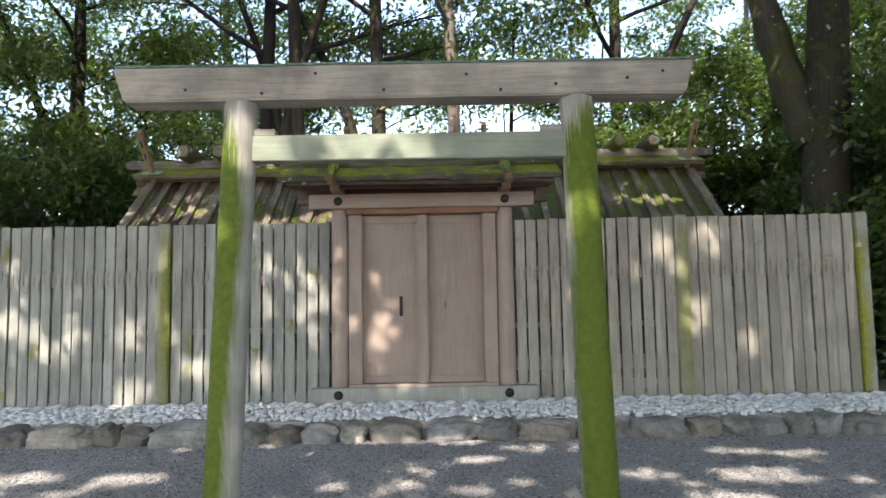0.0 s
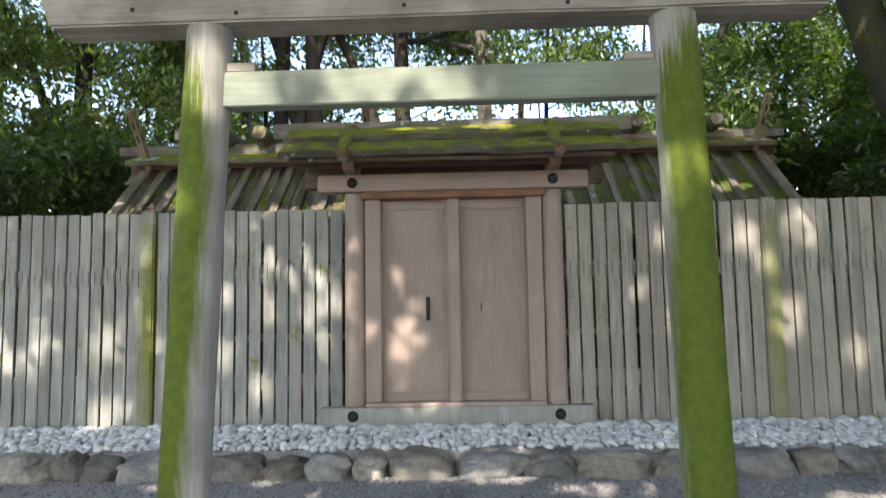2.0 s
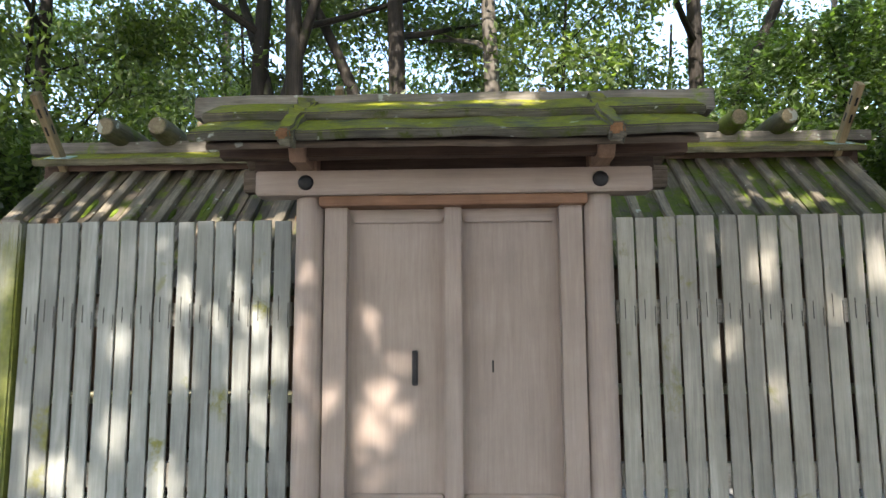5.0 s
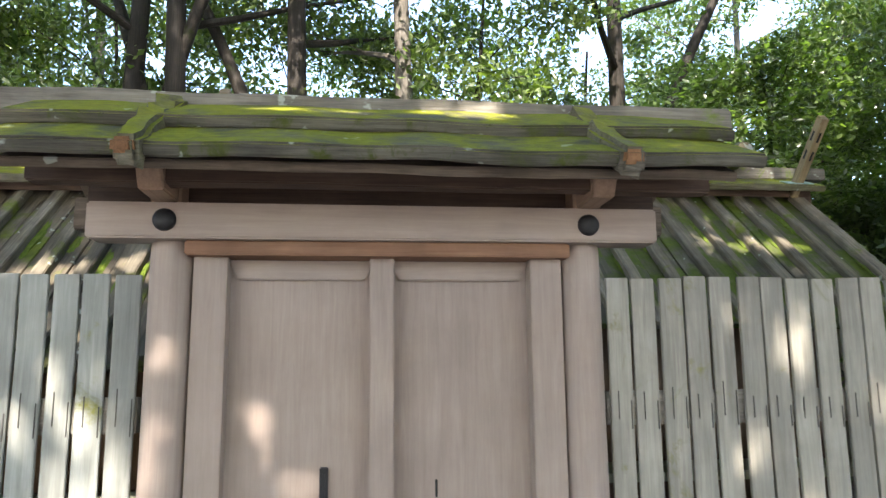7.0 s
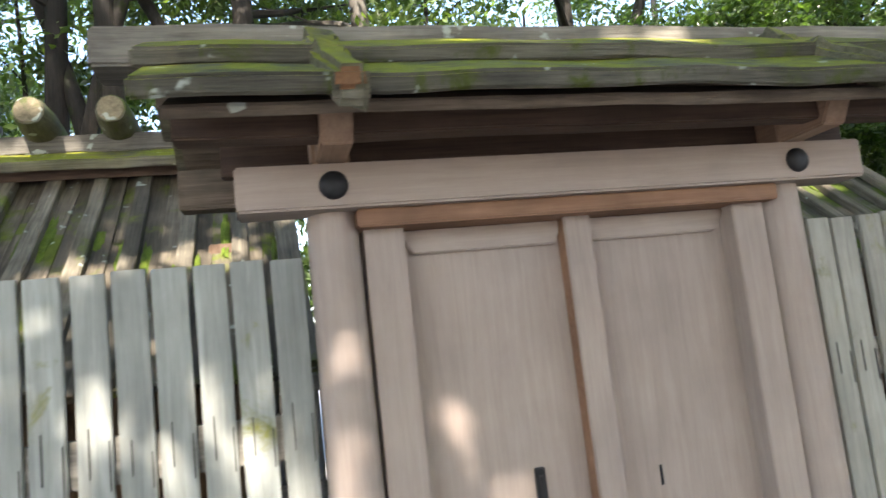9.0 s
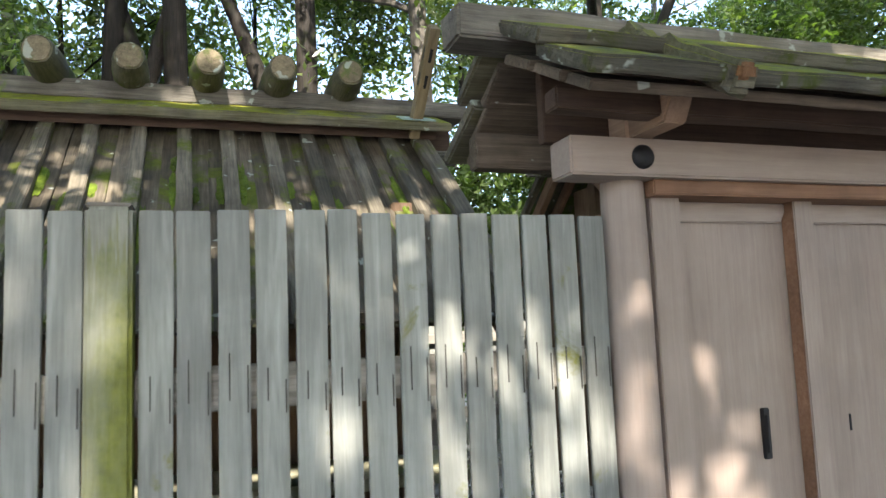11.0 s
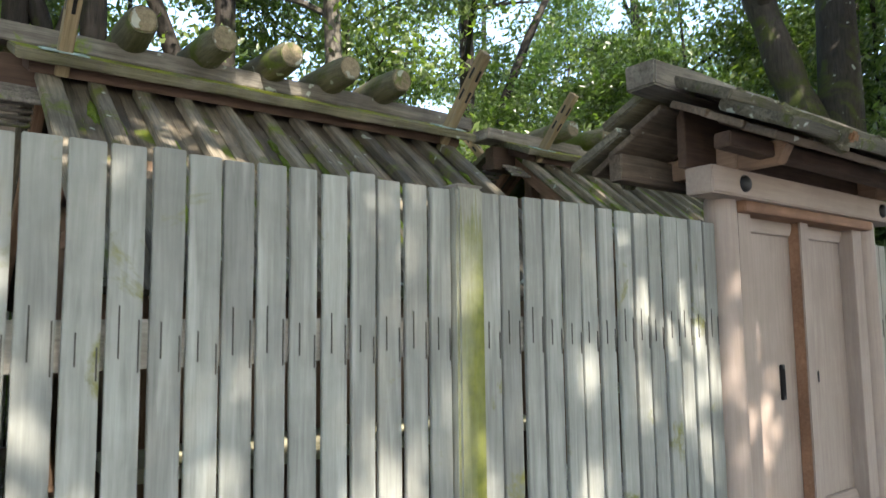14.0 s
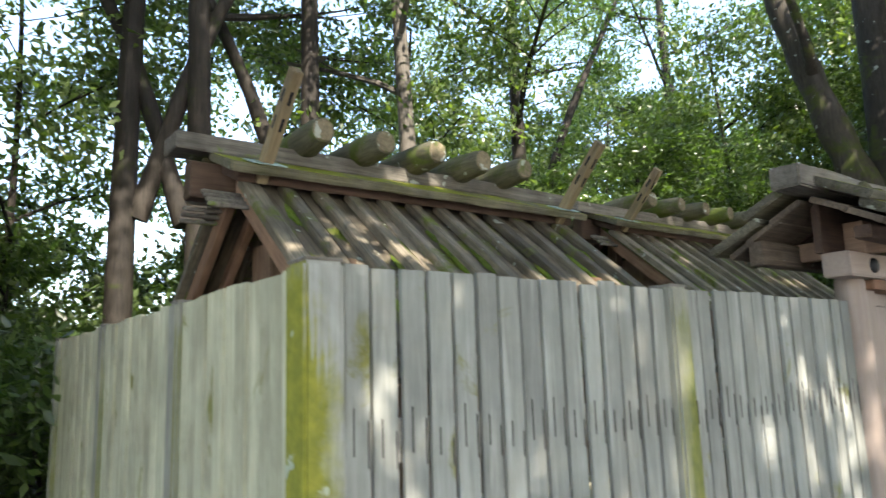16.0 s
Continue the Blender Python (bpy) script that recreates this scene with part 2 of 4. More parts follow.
M_MOSS = wood("cushion_moss", (0.05, 0.085, 0.008), (0.16, 0.22, 0.018), axis=2, relief=1.0, vary=0.3, stain=0.5)
M_LOG = wood("log_wood", (0.06, 0.06, 0.04), (0.20, 0.185, 0.12), axis=2, moss=0.4, lichen=0.25, moss_col=(0.08, 0.11, 0.025))
M_LOG_END = wood("log_end_wood", (0.10, 0.08, 0.05), (0.28, 0.235, 0.15), axis=2, lichen=0.55, moss=0.2, moss_scale=7.0, moss_col=(0.09, 0.12, 0.04))
M_TORII_L = wood("torii_pillar_wood", (0.27, 0.265, 0.235), (0.40, 0.39, 0.35), axis=2, moss=0.66, moss_col=(0.075, 0.115, 0.012), moss_scale=2.2, stain=0.3, moss_dir=(-0.95, -0.3, 0), moss_z=(-0.2, 0.1, 2.4, 2.8), moss_soft=0.03, moss_stretch=0.25, streak=0.3)
M_TORII_R = wood("mossy_pillar_wood", (0.27, 0.265, 0.235), (0.40, 0.39, 0.35), axis=2, moss=0.68, moss_col=(0.075, 0.115, 0.012), moss_scale=2.2, stain=0.3, moss_dir=(0.3, -0.75, 0), moss_z=(-0.2, 0.1, 2.45, 2.85), moss_soft=0.03, moss_stretch=0.25, streak=0.3)
M_TORII_H = wood("torii_beam_wood", (0.2, 0.185, 0.155), (0.37, 0.345, 0.3), axis=0, stain=0.45, streak=0.4)
M_NUKI = wood("torii_tie_wood", (0.14, 0.165, 0.128), (0.215, 0.245, 0.193), axis=0, stain=0.25, relief=0.1)
M_IRON = plain("black_iron", (0.018, 0.018, 0.02), 0.55, 0.6)
M_SLIT = plain("dark_slit", (0.055, 0.052, 0.046), 0.9)
M_SHOE = plain("pale_copper", (0.30, 0.40, 0.38), 0.6, 0.1)
M_COPPER = plain("green_copper", (0.11, 0.18, 0.145), 0.7, 0.1)
M_KERB = stone("kerb_stone", (0.07, 0.075, 0.075), (0.33, 0.33, 0.315), 4.0, tint=(1.0, 0.88, 0.7), each=0.45)
M_PEBBLE = stone("white_pebble", (0.52, 0.54, 0.53), (0.78, 0.79, 0.78), 9.0, vary=0.35, relief=0.15)
M_GRAVEL = stone("dark_gravel", (0.145, 0.142, 0.14), (0.43, 0.42, 0.41), 55.0, relief=1.0, vary=0.0)
M_GRIT = stone("gravel_stone", (0.14, 0.14, 0.142), (0.46, 0.45, 0.445), 60.0, vary=0.75)
M_BARK = wood("bark", (0.012, 0.010, 0.008), (0.05, 0.042, 0.033), axis=2, moss=0.1, moss_col=(0.03, 0.04, 0.012), relief=1.0)
M_BARK_MOSSY = wood("mossy_bark", (0.014, 0.012, 0.009), (0.075, 0.065, 0.048), axis=2, moss=0.35, moss_col=(0.045, 0.06, 0.014), lichen=0.2, relief=1.0)
M_BARK_PALE = wood("pale_bark", (0.07, 0.062, 0.05), (0.2, 0.18, 0.15), axis=2, lichen=0.2, relief=0.8)
M_LEAF = leafmat("leaf_deep_green", (0.032, 0.056, 0.022), (0.088, 0.128, 0.045), (1.7, 2.1, 0.6))
M_LEAF2 = leafmat("leaf_bright_green", (0.045, 0.075, 0.028), (0.12, 0.16, 0.06), (1.7, 2.0, 0.5))


# ---- mesh helpers ----
def mesh_of(bm, name, mats, smooth=False):
    me = bpy.data.meshes.new(name)
    bm.to_mesh(me)
    bm.free()
    for m in mats if isinstance(mats, (list, tuple)) else [mats]:
        me.materials.append(m)
    if smooth:
        me.polygons.foreach_set("use_smooth", [True] * len(me.polygons))
        me.set_sharp_from_angle(angle=radians(40))
    return me


def part(name, data, material, parent, label="", smooth=False, m=None):
    """Links a bmesh or a mesh as one object under a thing or a part."""
    if isinstance(data, bmesh.types.BMesh):
        data = mesh_of(data, name, material, smooth)
    ob = new(name, data)
    if parent is not None:
        ob.parent = parent
    if m is not None:
        ob.matrix_basis = m
    if label:
        tagged(ob, label)
    return ob


def thing(name, label, category, at=(0, 0, 0), group="", kind=""):
    ob = new(name)
    ob.empty_display_size = 0.1
    ob.location = at
    return tagged(ob, label, category, group, kind)


def box(x0, x1, y0, y1, z0, z1, bevel=0.004, rough_edge=0.0, cuts=0):
    """A bevelled plank or beam; cuts and rough_edge make its long sides uneven."""
    bm = bmesh.new()
    bmesh.ops.create_cube(bm, size=1)
    for v in bm.verts:
        v.co = ((x0 + x1) / 2 + v.co.x * (x1 - x0), (y0 + y1) / 2 + v.co.y * (y1 - y0), (z0 + z1) / 2 + v.co.z * (z1 - z0))
    if cuts:
        d = (x1 - x0, y1 - y0, z1 - z0)
        ax = d.index(max(d))
        es = [e for e in bm.edges if abs((e.verts[0].co - e.verts[1].co)[ax]) > max(d) * 0.9]
        bmesh.ops.subdivide_edges(bm, edges=es, cuts=cuts, use_grid_fill=True)
        for v in bm.verts:
            for k in range(3):
                if k != ax:
                    v.co[k] += rough_edge * noise.noise(Vector((v.co.x * 3.1 + 7 * k, v.co.y * 5.3 + x0, v.co.z * 5.7 + 3 * k)))
            if abs(v.co[ax] - (x0, y0, z0)[ax]) < 1e-4 or abs(v.co[ax] - (x1, y1, z1)[ax]) < 1e-4:
                v.co[ax] += rough_edge * 1.5 * noise.noise(v.co * 17)
    if bevel:
        bmesh.ops.bevel(bm, geom=[e for e in bm.edges if len(e.link_faces) == 2 and e.calc_face_angle(0) > 0.6], offset=bevel, segments=2, affect="EDGES")
    return bm


def tube(profile, segs=24, wob=0.0, cap=True):
    """A turned or round timber: rings (centre x, centre y, z, radius)."""
    bm = bmesh.new()
    rings = []
    for cx, cy, z, r in profile:
        ring = []
        for k in range(segs):
            a = 2 * math.pi * k / segs
            rr = r * (1 + wob * noise.noise(Vector((math.cos(a) * 1.5, math.sin(a) * 1.5, z * 1.3 + cx))))
            ring.append(bm.verts.new((cx + rr * math.cos(a), cy + rr * math.sin(a), z)))
        rings.append(ring)
    for a, b in zip(rings, rings[1:]):
        for k in range(segs):
            bm.faces.new((a[k], a[(k + 1) % segs], b[(k + 1) % segs], b[k]))
    if cap:
        bm.faces.new(rings[-1])
        bm.faces.new(list(reversed(rings[0])))
    return bm


def limb_into(bm, pts, segs=9):
    """A bent, tapering limb through (place, radius) points."""
    prev = None
    for i, (p, r) in enumerate(pts):
        p = Vector(p)
        q = Vector(pts[min(i + 1, len(pts) - 1)][0]) - Vector(pts[max(i - 1, 0)][0])
        q.normalize()
        u = q.cross(Vector((0.31, 0.95, 0.1))).normalized()
        w = q.cross(u)
        ring = [bm.verts.new(p + (u * math.cos(2 * math.pi * k / segs) + w * math.sin(2 * math.pi * k / segs)) * r * (1 + 0.12 * noise.noise(p * 2 + Vector((k, 0, 0))))) for k in range(segs)]
        if prev:
            for k in range(segs):
                bm.faces.new((prev[k], prev[(k + 1) % segs], ring[(k + 1) % segs], ring[k]))
        else:
            bm.faces.new(list(reversed(ring)))
        prev = ring
    bm.faces.new(prev)


# ---- ground ----
def ground_z(x, y):
    """Height of the ground: it rises gently towards the shrine."""
    if y < 0:
        return 0.0
    if y < 5.0:
        return 0.30 * y / 5.0
    return 0.30 + 0.05 * min(y - 5.0, 2.4)


def build_ground():
    xs = [-2500, -400, -80, -40, -20] + [-12 + 0.5 * i for i in range(49)] + [20, 40, 80, 400, 2500]
    ys = [-2500, -400, -80, -40, -20, -10, -5] + [-2 + 0.4 * i for i in range(56)] + [24, 30, 40, 80, 400, 2500]
    vs = [(x, y, ground_z(x, y) + (0.012 * noise.noise(Vector((x * 0.9, y * 0.9, 0))) if abs(x) < 13 and -3 < y < 20 else 0)) for y in ys for x in xs]
    n = len(xs)
    fs = [(j * n + i, j * n + i + 1, (j + 1) * n + i + 1, (j + 1) * n + i) for j in range(len(ys) - 1) for i in range(n - 1)]
    me = bpy.data.meshes.new("ground")
    me.from_pydata(vs, [], fs)
    me.materials.append(M_GRAVEL)
    tagged(new("ground", me), "dark grey fine gravel ground rising gently to the shrine", "ground", kind="structure")


build_ground()

# ---- fence ----
FY, FTOP, FBOT = 8.10, 2.47, 0.60     # front face of the front fence, its top and foot
GX = -0.065                             # middle of the gate
XL, XR, YB = -4.535, 4.50, 14.4          # corners of the fenced yard


def board_meshes(width, mat, n=5):
    out = []
    for i in range(n):
        bm = box(-width / 2, width / 2, 0, 0.02, FBOT + 0.004 * i, FTOP + 0.016 * (random.random() - 0.5), 0.003, 0.004, 5)
        for x, z in ((-0.16, 1.925), (0.4, 1.885)) if mat is not M_BOARD_LIT else ():     # thin dark upright slits at the height of the upper rail
            r = bmesh.ops.create_cube(bm, size=1)
            for v in r["verts"]:
                v.co = (x * width + v.co.x * 0.0042, 0.004 + v.co.y * 0.012, z + 0.01 * (i - 2) + v.co.z * (0.09 + 0.014 * i))
            for f in {f for v in r["verts"] for f in v.link_faces}:
                f.material_index = 1
        out.append(mesh_of(bm, "board", [mat, M_SLIT]))
    return out


BOARDS = board_meshes(0.106, M_BOARD)
WARM_BOARDS = board_meshes(0.106, M_BOARD_WARM)
SIDE_BOARDS = board_meshes(0.106, M_BOARD_LIT)


def fence_run(parent, p, q, n, inward, kinds=BOARDS, fill=(0.83, 0.885)):
    """n upright boards between two places on the plan, with two rails behind them."""
    p, q, inward = Vector((*p, 0)), Vector((*q, 0)), Vector((*inward, 0))
    d = (q - p).normalized()
    step = (q - p).length / n
    ang = math.degrees(math.atan2(d.y, d.x))
    flip = Vector((-d.y, d.x, 0)).dot(inward) < 0
    for k in range(n):
        c = p + d * (step * (k + 0.5) + random.uniform(-0.003, 0.003))
        ob = part("board", random.choice(kinds), None, parent, m=Matrix.Translation(c) @ pose(0, 0, random.uniform(-0.006, 0.006), random.uniform(-0.2, 0.2), random.uniform(-0.1, 0.1), ang + (180 if flip else 0)))
        ob.scale = (step / 0.106 * random.uniform(*fill), 1, 1)
    length = (q - p).length
    for z in (0.98, 1.91):
        bm = box(0, length, 0.022, 0.085, z - 0.07, z + 0.07, 0.004)
        m = Matrix.Translation(q if flip else p) @ pose(0, 0, 0, 0, 0, ang + (180 if flip else 0))
        part("rail", bm, M_TORII_H, parent, m=m)


def post_into(parent, x, y, half=0.058, mat=None):
    bm = box(-half, half, -half, half, 0.45, FTOP + 0.005, 0.012)
    part("post", bm, mat or M_POST, parent, "mossy square post", m=pose(x, y, 0))
    bm = box(-half * 0.985, half * 0.985, -half * 0.985, half * 0.985, FTOP + 0.005, FTOP + 0.016, 0.006)
    part("post_cap", bm, M_TORII_H, parent, "pale weathered post top", m=pose(x, y, 0))


def build_fence():
    f = thing("board_fence", "tall weathered grey board fence with mossy posts round the shrine yard", "fence", (0, FY, 0))
    f.location = (0, 0, 0)
    pl, pr = -2.745, 2.625
    gl, gr = GX - 0.965, GX + 0.955
    fence_run(f, (XL + 0.072, FY), (pl - 0.068, FY), 15, (0, 1))
    fence_run(f, (pl + 0.068, FY), (gl, FY), 14, (0, 1))
    fence_run(f, (gr, FY), (pr - 0.065, FY), 14, (0, 1), WARM_BOARDS)
    fence_run(f, (pr + 0.065, FY), (XR - 0.072, FY), 15, (0, 1), WARM_BOARDS, (0.88, 0.93))
    for x in (XL, pl, pr, XR):
        post_into(f, x, FY + 0.03, 0.07 if x == XL else 0.066, M_POST_CORNER if abs(x) > 4 else M_POST)
    for x, s, ys in ((XL - 0.025, 1, (FY + 0.10, 9.5, 10.95, 12.5)), (XR + 0.025, -1, (FY + 0.10, 9.92, 12.2, YB))):
        for a, b in zip(ys, ys[1:]):
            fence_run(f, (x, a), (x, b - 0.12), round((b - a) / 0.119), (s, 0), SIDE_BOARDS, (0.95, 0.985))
        for y in ys[1:]:
            post_into(f, x + 0.03 * s, y - 0.06)
    return f


def build_back_fence():
    f = thing("back_fence", "weathered board fence closing the back of the yard", "fence")
    fence_run(f, (XL + 0.1, 12.56), (-0.6, 12.56), 32, (0, -1))
    fence_run(f, (-0.6, 12.58), (-0.6, YB), 15, (1, 0))
    fence_run(f, (-0.58, YB), (XR - 0.1, YB), 43, (0, -1))


build_fence()
build_back_fence()


# ---- gate ----
def build_gate():
    g = thing("roofed_gate", "roofed wooden shrine gate with closed double doors and mossy board roof", "gate", (GX, FY, 0))
    LZ0, LZ1, LY = 2.60, 2.745, 7.98 - FY          # lintel, its front relative to the fence
    BX = 0.86                                      # bolts and round pillars
    for s in (-1, 1):
        prof = [(0, 0, 0.66, 0.09), (0, 0, 1.6, 0.088), (0, 0, LZ0 - 0.02, 0.085), (0, 0, LZ0 + 0.01, 0.08)]
        part("pillar", tube(prof, 32, 0.01), M_GATE_V, g, "smooth round wooden pillar", True, pose(s * BX, 0.03, 0))
        part("jamb", box(-0.068, 0.068, -0.05, 0.06, 0.78, LZ0, 0.004), M_GATE_V, g, m=pose(s * 0.698, 0.035, 0))
        for z, y in ((2.672, LY), (0.70, LY - 0.02)):
            bm = tube([(0, 0, 0, 0.046), (0, 0, 0.012, 0.044), (0, 0, 0.022, 0.034), (0, 0, 0.026, 0.01)], 24)
            part("nail_cover", bm, M_IRON, g, "round black iron nail cover", True, pose(s * BX, y, z, 90))
    part("lintel", box(-1.16, 1.16, LY, LY + 0.16, LZ0, LZ1, 0.008), M_GATE_H, g)
    part("lintel_beam", box(-0.79, 0.79, LY + 0.04, LY + 0.2, LZ0 - 0.06, LZ0, 0.006), M_INNER, g, "reddish brown inner beam")
    part("sill_beam", box(-1.14, 1.14, LY - 0.02, LY + 0.14, 0.615, 0.77, 0.008), M_BOARD, g, "pale grey wooden ground sill")
    part("threshold", box(-0.76, 0.76, LY + 0.03, LY + 0.2, 0.77, 0.80, 0.004), M_GATE_H, g)
    for s in (-1, 1):
        d = part("door_leaf", box(-0.32, 0.32, 0.075, 0.115, 0.80, LZ0 - 0.06, 0.004), M_GATE_V, g, "closed plank door leaf", m=pose(s * 0.333, 0, 0))
        for z0, z1, up in ((LZ0 - 0.145, LZ0 - 0.062, 1), (0.802, 0.87, 0)):
            bm = box(-0.31, 0.31, 0.05, 0.075, z0, z1, 0.0)
            for v in bm.verts:                                   # splayed ends, as the rail meets the panel
                if (v.co.z < (z0 + z1) / 2) == bool(up):
                    v.co.x *= 0.84
            bmesh.ops.bevel(bm, geom=list(bm.edges), offset=0.005, segments=2, affect="EDGES")
            part("door_rail", bm, M_GATE_H, d)
        if s < 0:
            part("pull_plate", box(0.085, 0.12, 0.054, 0.074, 1.485, 1.69, 0.004), M_IRON, d, "black iron door pull")
            part("pull_slot", box(0.095, 0.11, 0.048, 0.06, 1.51, 1.665, 0.003), M_IRON, d)
        else:
            part("keyhole", box(-0.108, -0.098, 0.07, 0.0745, 1.56, 1.63, 0.001), M_IRON, d, "narrow dark keyhole slot")
    bt = part("door_batten", box(-0.05, 0.05, 0.008, 0.074, 0.80, LZ0 - 0.045, 0.004), M_INNER, g, "meeting stile with reddish brown sides")
    part("batten_face", box(-0.052, 0.052, -0.004, 0.008, 0.80, LZ0 - 0.043, 0.005), M_GATE_V, bt)
    # roof
    EZ, EY, RZ = 2.785, 0.62, 3.065
    slope = math.degrees(math.atan2(RZ - EZ, EY - 0.06))
    for s in (-1, 1):
        for k, (a, b, lift) in enumerate(((0.03, 0.36, 0.055), (0.28, EY, 0.0))):
            ln = (b - a) / math.cos(radians(slope))
            bm = box(-1.40 + 0.03 * k, 1.40 - 0.03 * k, 0, ln, 0, 0.052, 0.009, 0.012, 40)
            z = RZ - (RZ - EZ) * (a - 0.06) / (EY - 0.06) + lift
            m = pose(0, s * -a, z, 0, 0, 0) @ pose(0, 0, 0, 0, 0, 180 if s > 0 else 0) @ pose(0, 0, 0, -slope, 0, 0)
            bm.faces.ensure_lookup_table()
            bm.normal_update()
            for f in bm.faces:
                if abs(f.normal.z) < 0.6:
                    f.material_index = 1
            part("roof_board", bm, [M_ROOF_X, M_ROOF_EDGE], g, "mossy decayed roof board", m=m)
        ln = EY / math.cos(radians(slope)) + 0.05
        for x in (-0.855, 0.855):
            bm = box(-0.055, 0.055, 0.05, ln - 0.005, 0.03, 0.125, 0.02, 0.03, 12)
            for v in bm.verts:
                v.co.x *= 1.1 - 0.35 * v.co.y
                v.co.z -= 0.05 * v.co.y / ln
            m = pose(x, 0, RZ + 0.035, 0, 0, 180 if s > 0 else 0) @ pose(0, 0, 0, -slope, 0, 0)
            bt = part("roof_batten", bm, M_ROOF_X, g, "mossy rotting batten across the roof", m=m)
            part("rotten_end", box(-0.035, 0.035, ln - 0.02, ln + 0.008, 0.015, 0.07, 0.012, 0.012, 2), M_ROT, bt, "orange-brown rotten batten end")
            part("rafter", box(-0.03, 0.03, 0, ln - 0.2, -0.07, -0.012, 0.004), M_SOFFIT_SHADE, g, m=m)
        for k, (a, b) in enumerate(((0.05, 0.22), (0.22, 0.39), (0.39, EY - 0.09))):      # underboards, lapped at their edges
            w = 1.36 - 0.025 * k
            bm = box(-w, w, a, b / math.cos(radians(slope)) + 0.02, -0.05, -0.014, 0.005, 0.008, 24)
            m = pose(0, 0, RZ + 0.03 - 0.006 * k, 0, 0, 180 if s > 0 else 0) @ pose(0, 0, 0, -slope, 0, 0)
            part("underboard", bm, M_VERGE, g, "split weathered underboard of the roof", m=m)
    part("ridge_beam", box(-1.56, 1.56, -0.09, 0.09, RZ + 0.025, RZ + 0.155, 0.01, 0.008, 30), M_RIDGE_X, g, "cracked grey ridge board")
    # closes the space above the lintel, with the eave shade in its colour
    part("gable_board", box(-1.2, 1.2, 0.0, 0.05, LZ1, RZ - 0.02, 0.004), M_SOFFIT_SHADE, g)
    for x in (-BX, BX):
        bm = box(-0.048, 0.048, -0.42, 0.42, LZ1, LZ1 + 0.115, 0.0)
        for v in bm.verts:
            if v.co.z < LZ1 + 0.05:
                v.co.y *= 0.84
        bmesh.ops.bevel(bm, geom=list(bm.edges), offset=0.006, segments=2, affect="EDGES")
        part("bracket_arm", bm, M_GATE_Y, g, "reddish brown bracket arm", m=pose(x, 0.03, 0))
        part("strut", box(-0.06, 0.06, -0.06, 0.06, LZ1, LZ1 + 0.2, 0.005), M_GATE_Y, g, m=pose(x, -0.055, 0))
    for s in (-1, 1):
        # front purlin in the eave-shade colour, rear one in plain weathered brown
        part("purlin", box(-1.31 - 0.05 * (s > 0), 1.31 + 0.05 * (s > 0), -0.045, 0.045, LZ1 - 0.07 * (s > 0), LZ1 + 0.075, 0.006, 0.006, 16), M_SOFFIT_SHADE if s < 0 else M_VERGE, g, "weathered brown eave purlin", m=pose(0, s * 0.30 + 0.03, 0.03))
    return g


build_gate()


# ---- shrine halls behind the fence ----
SL = 39.0                            # roof slope


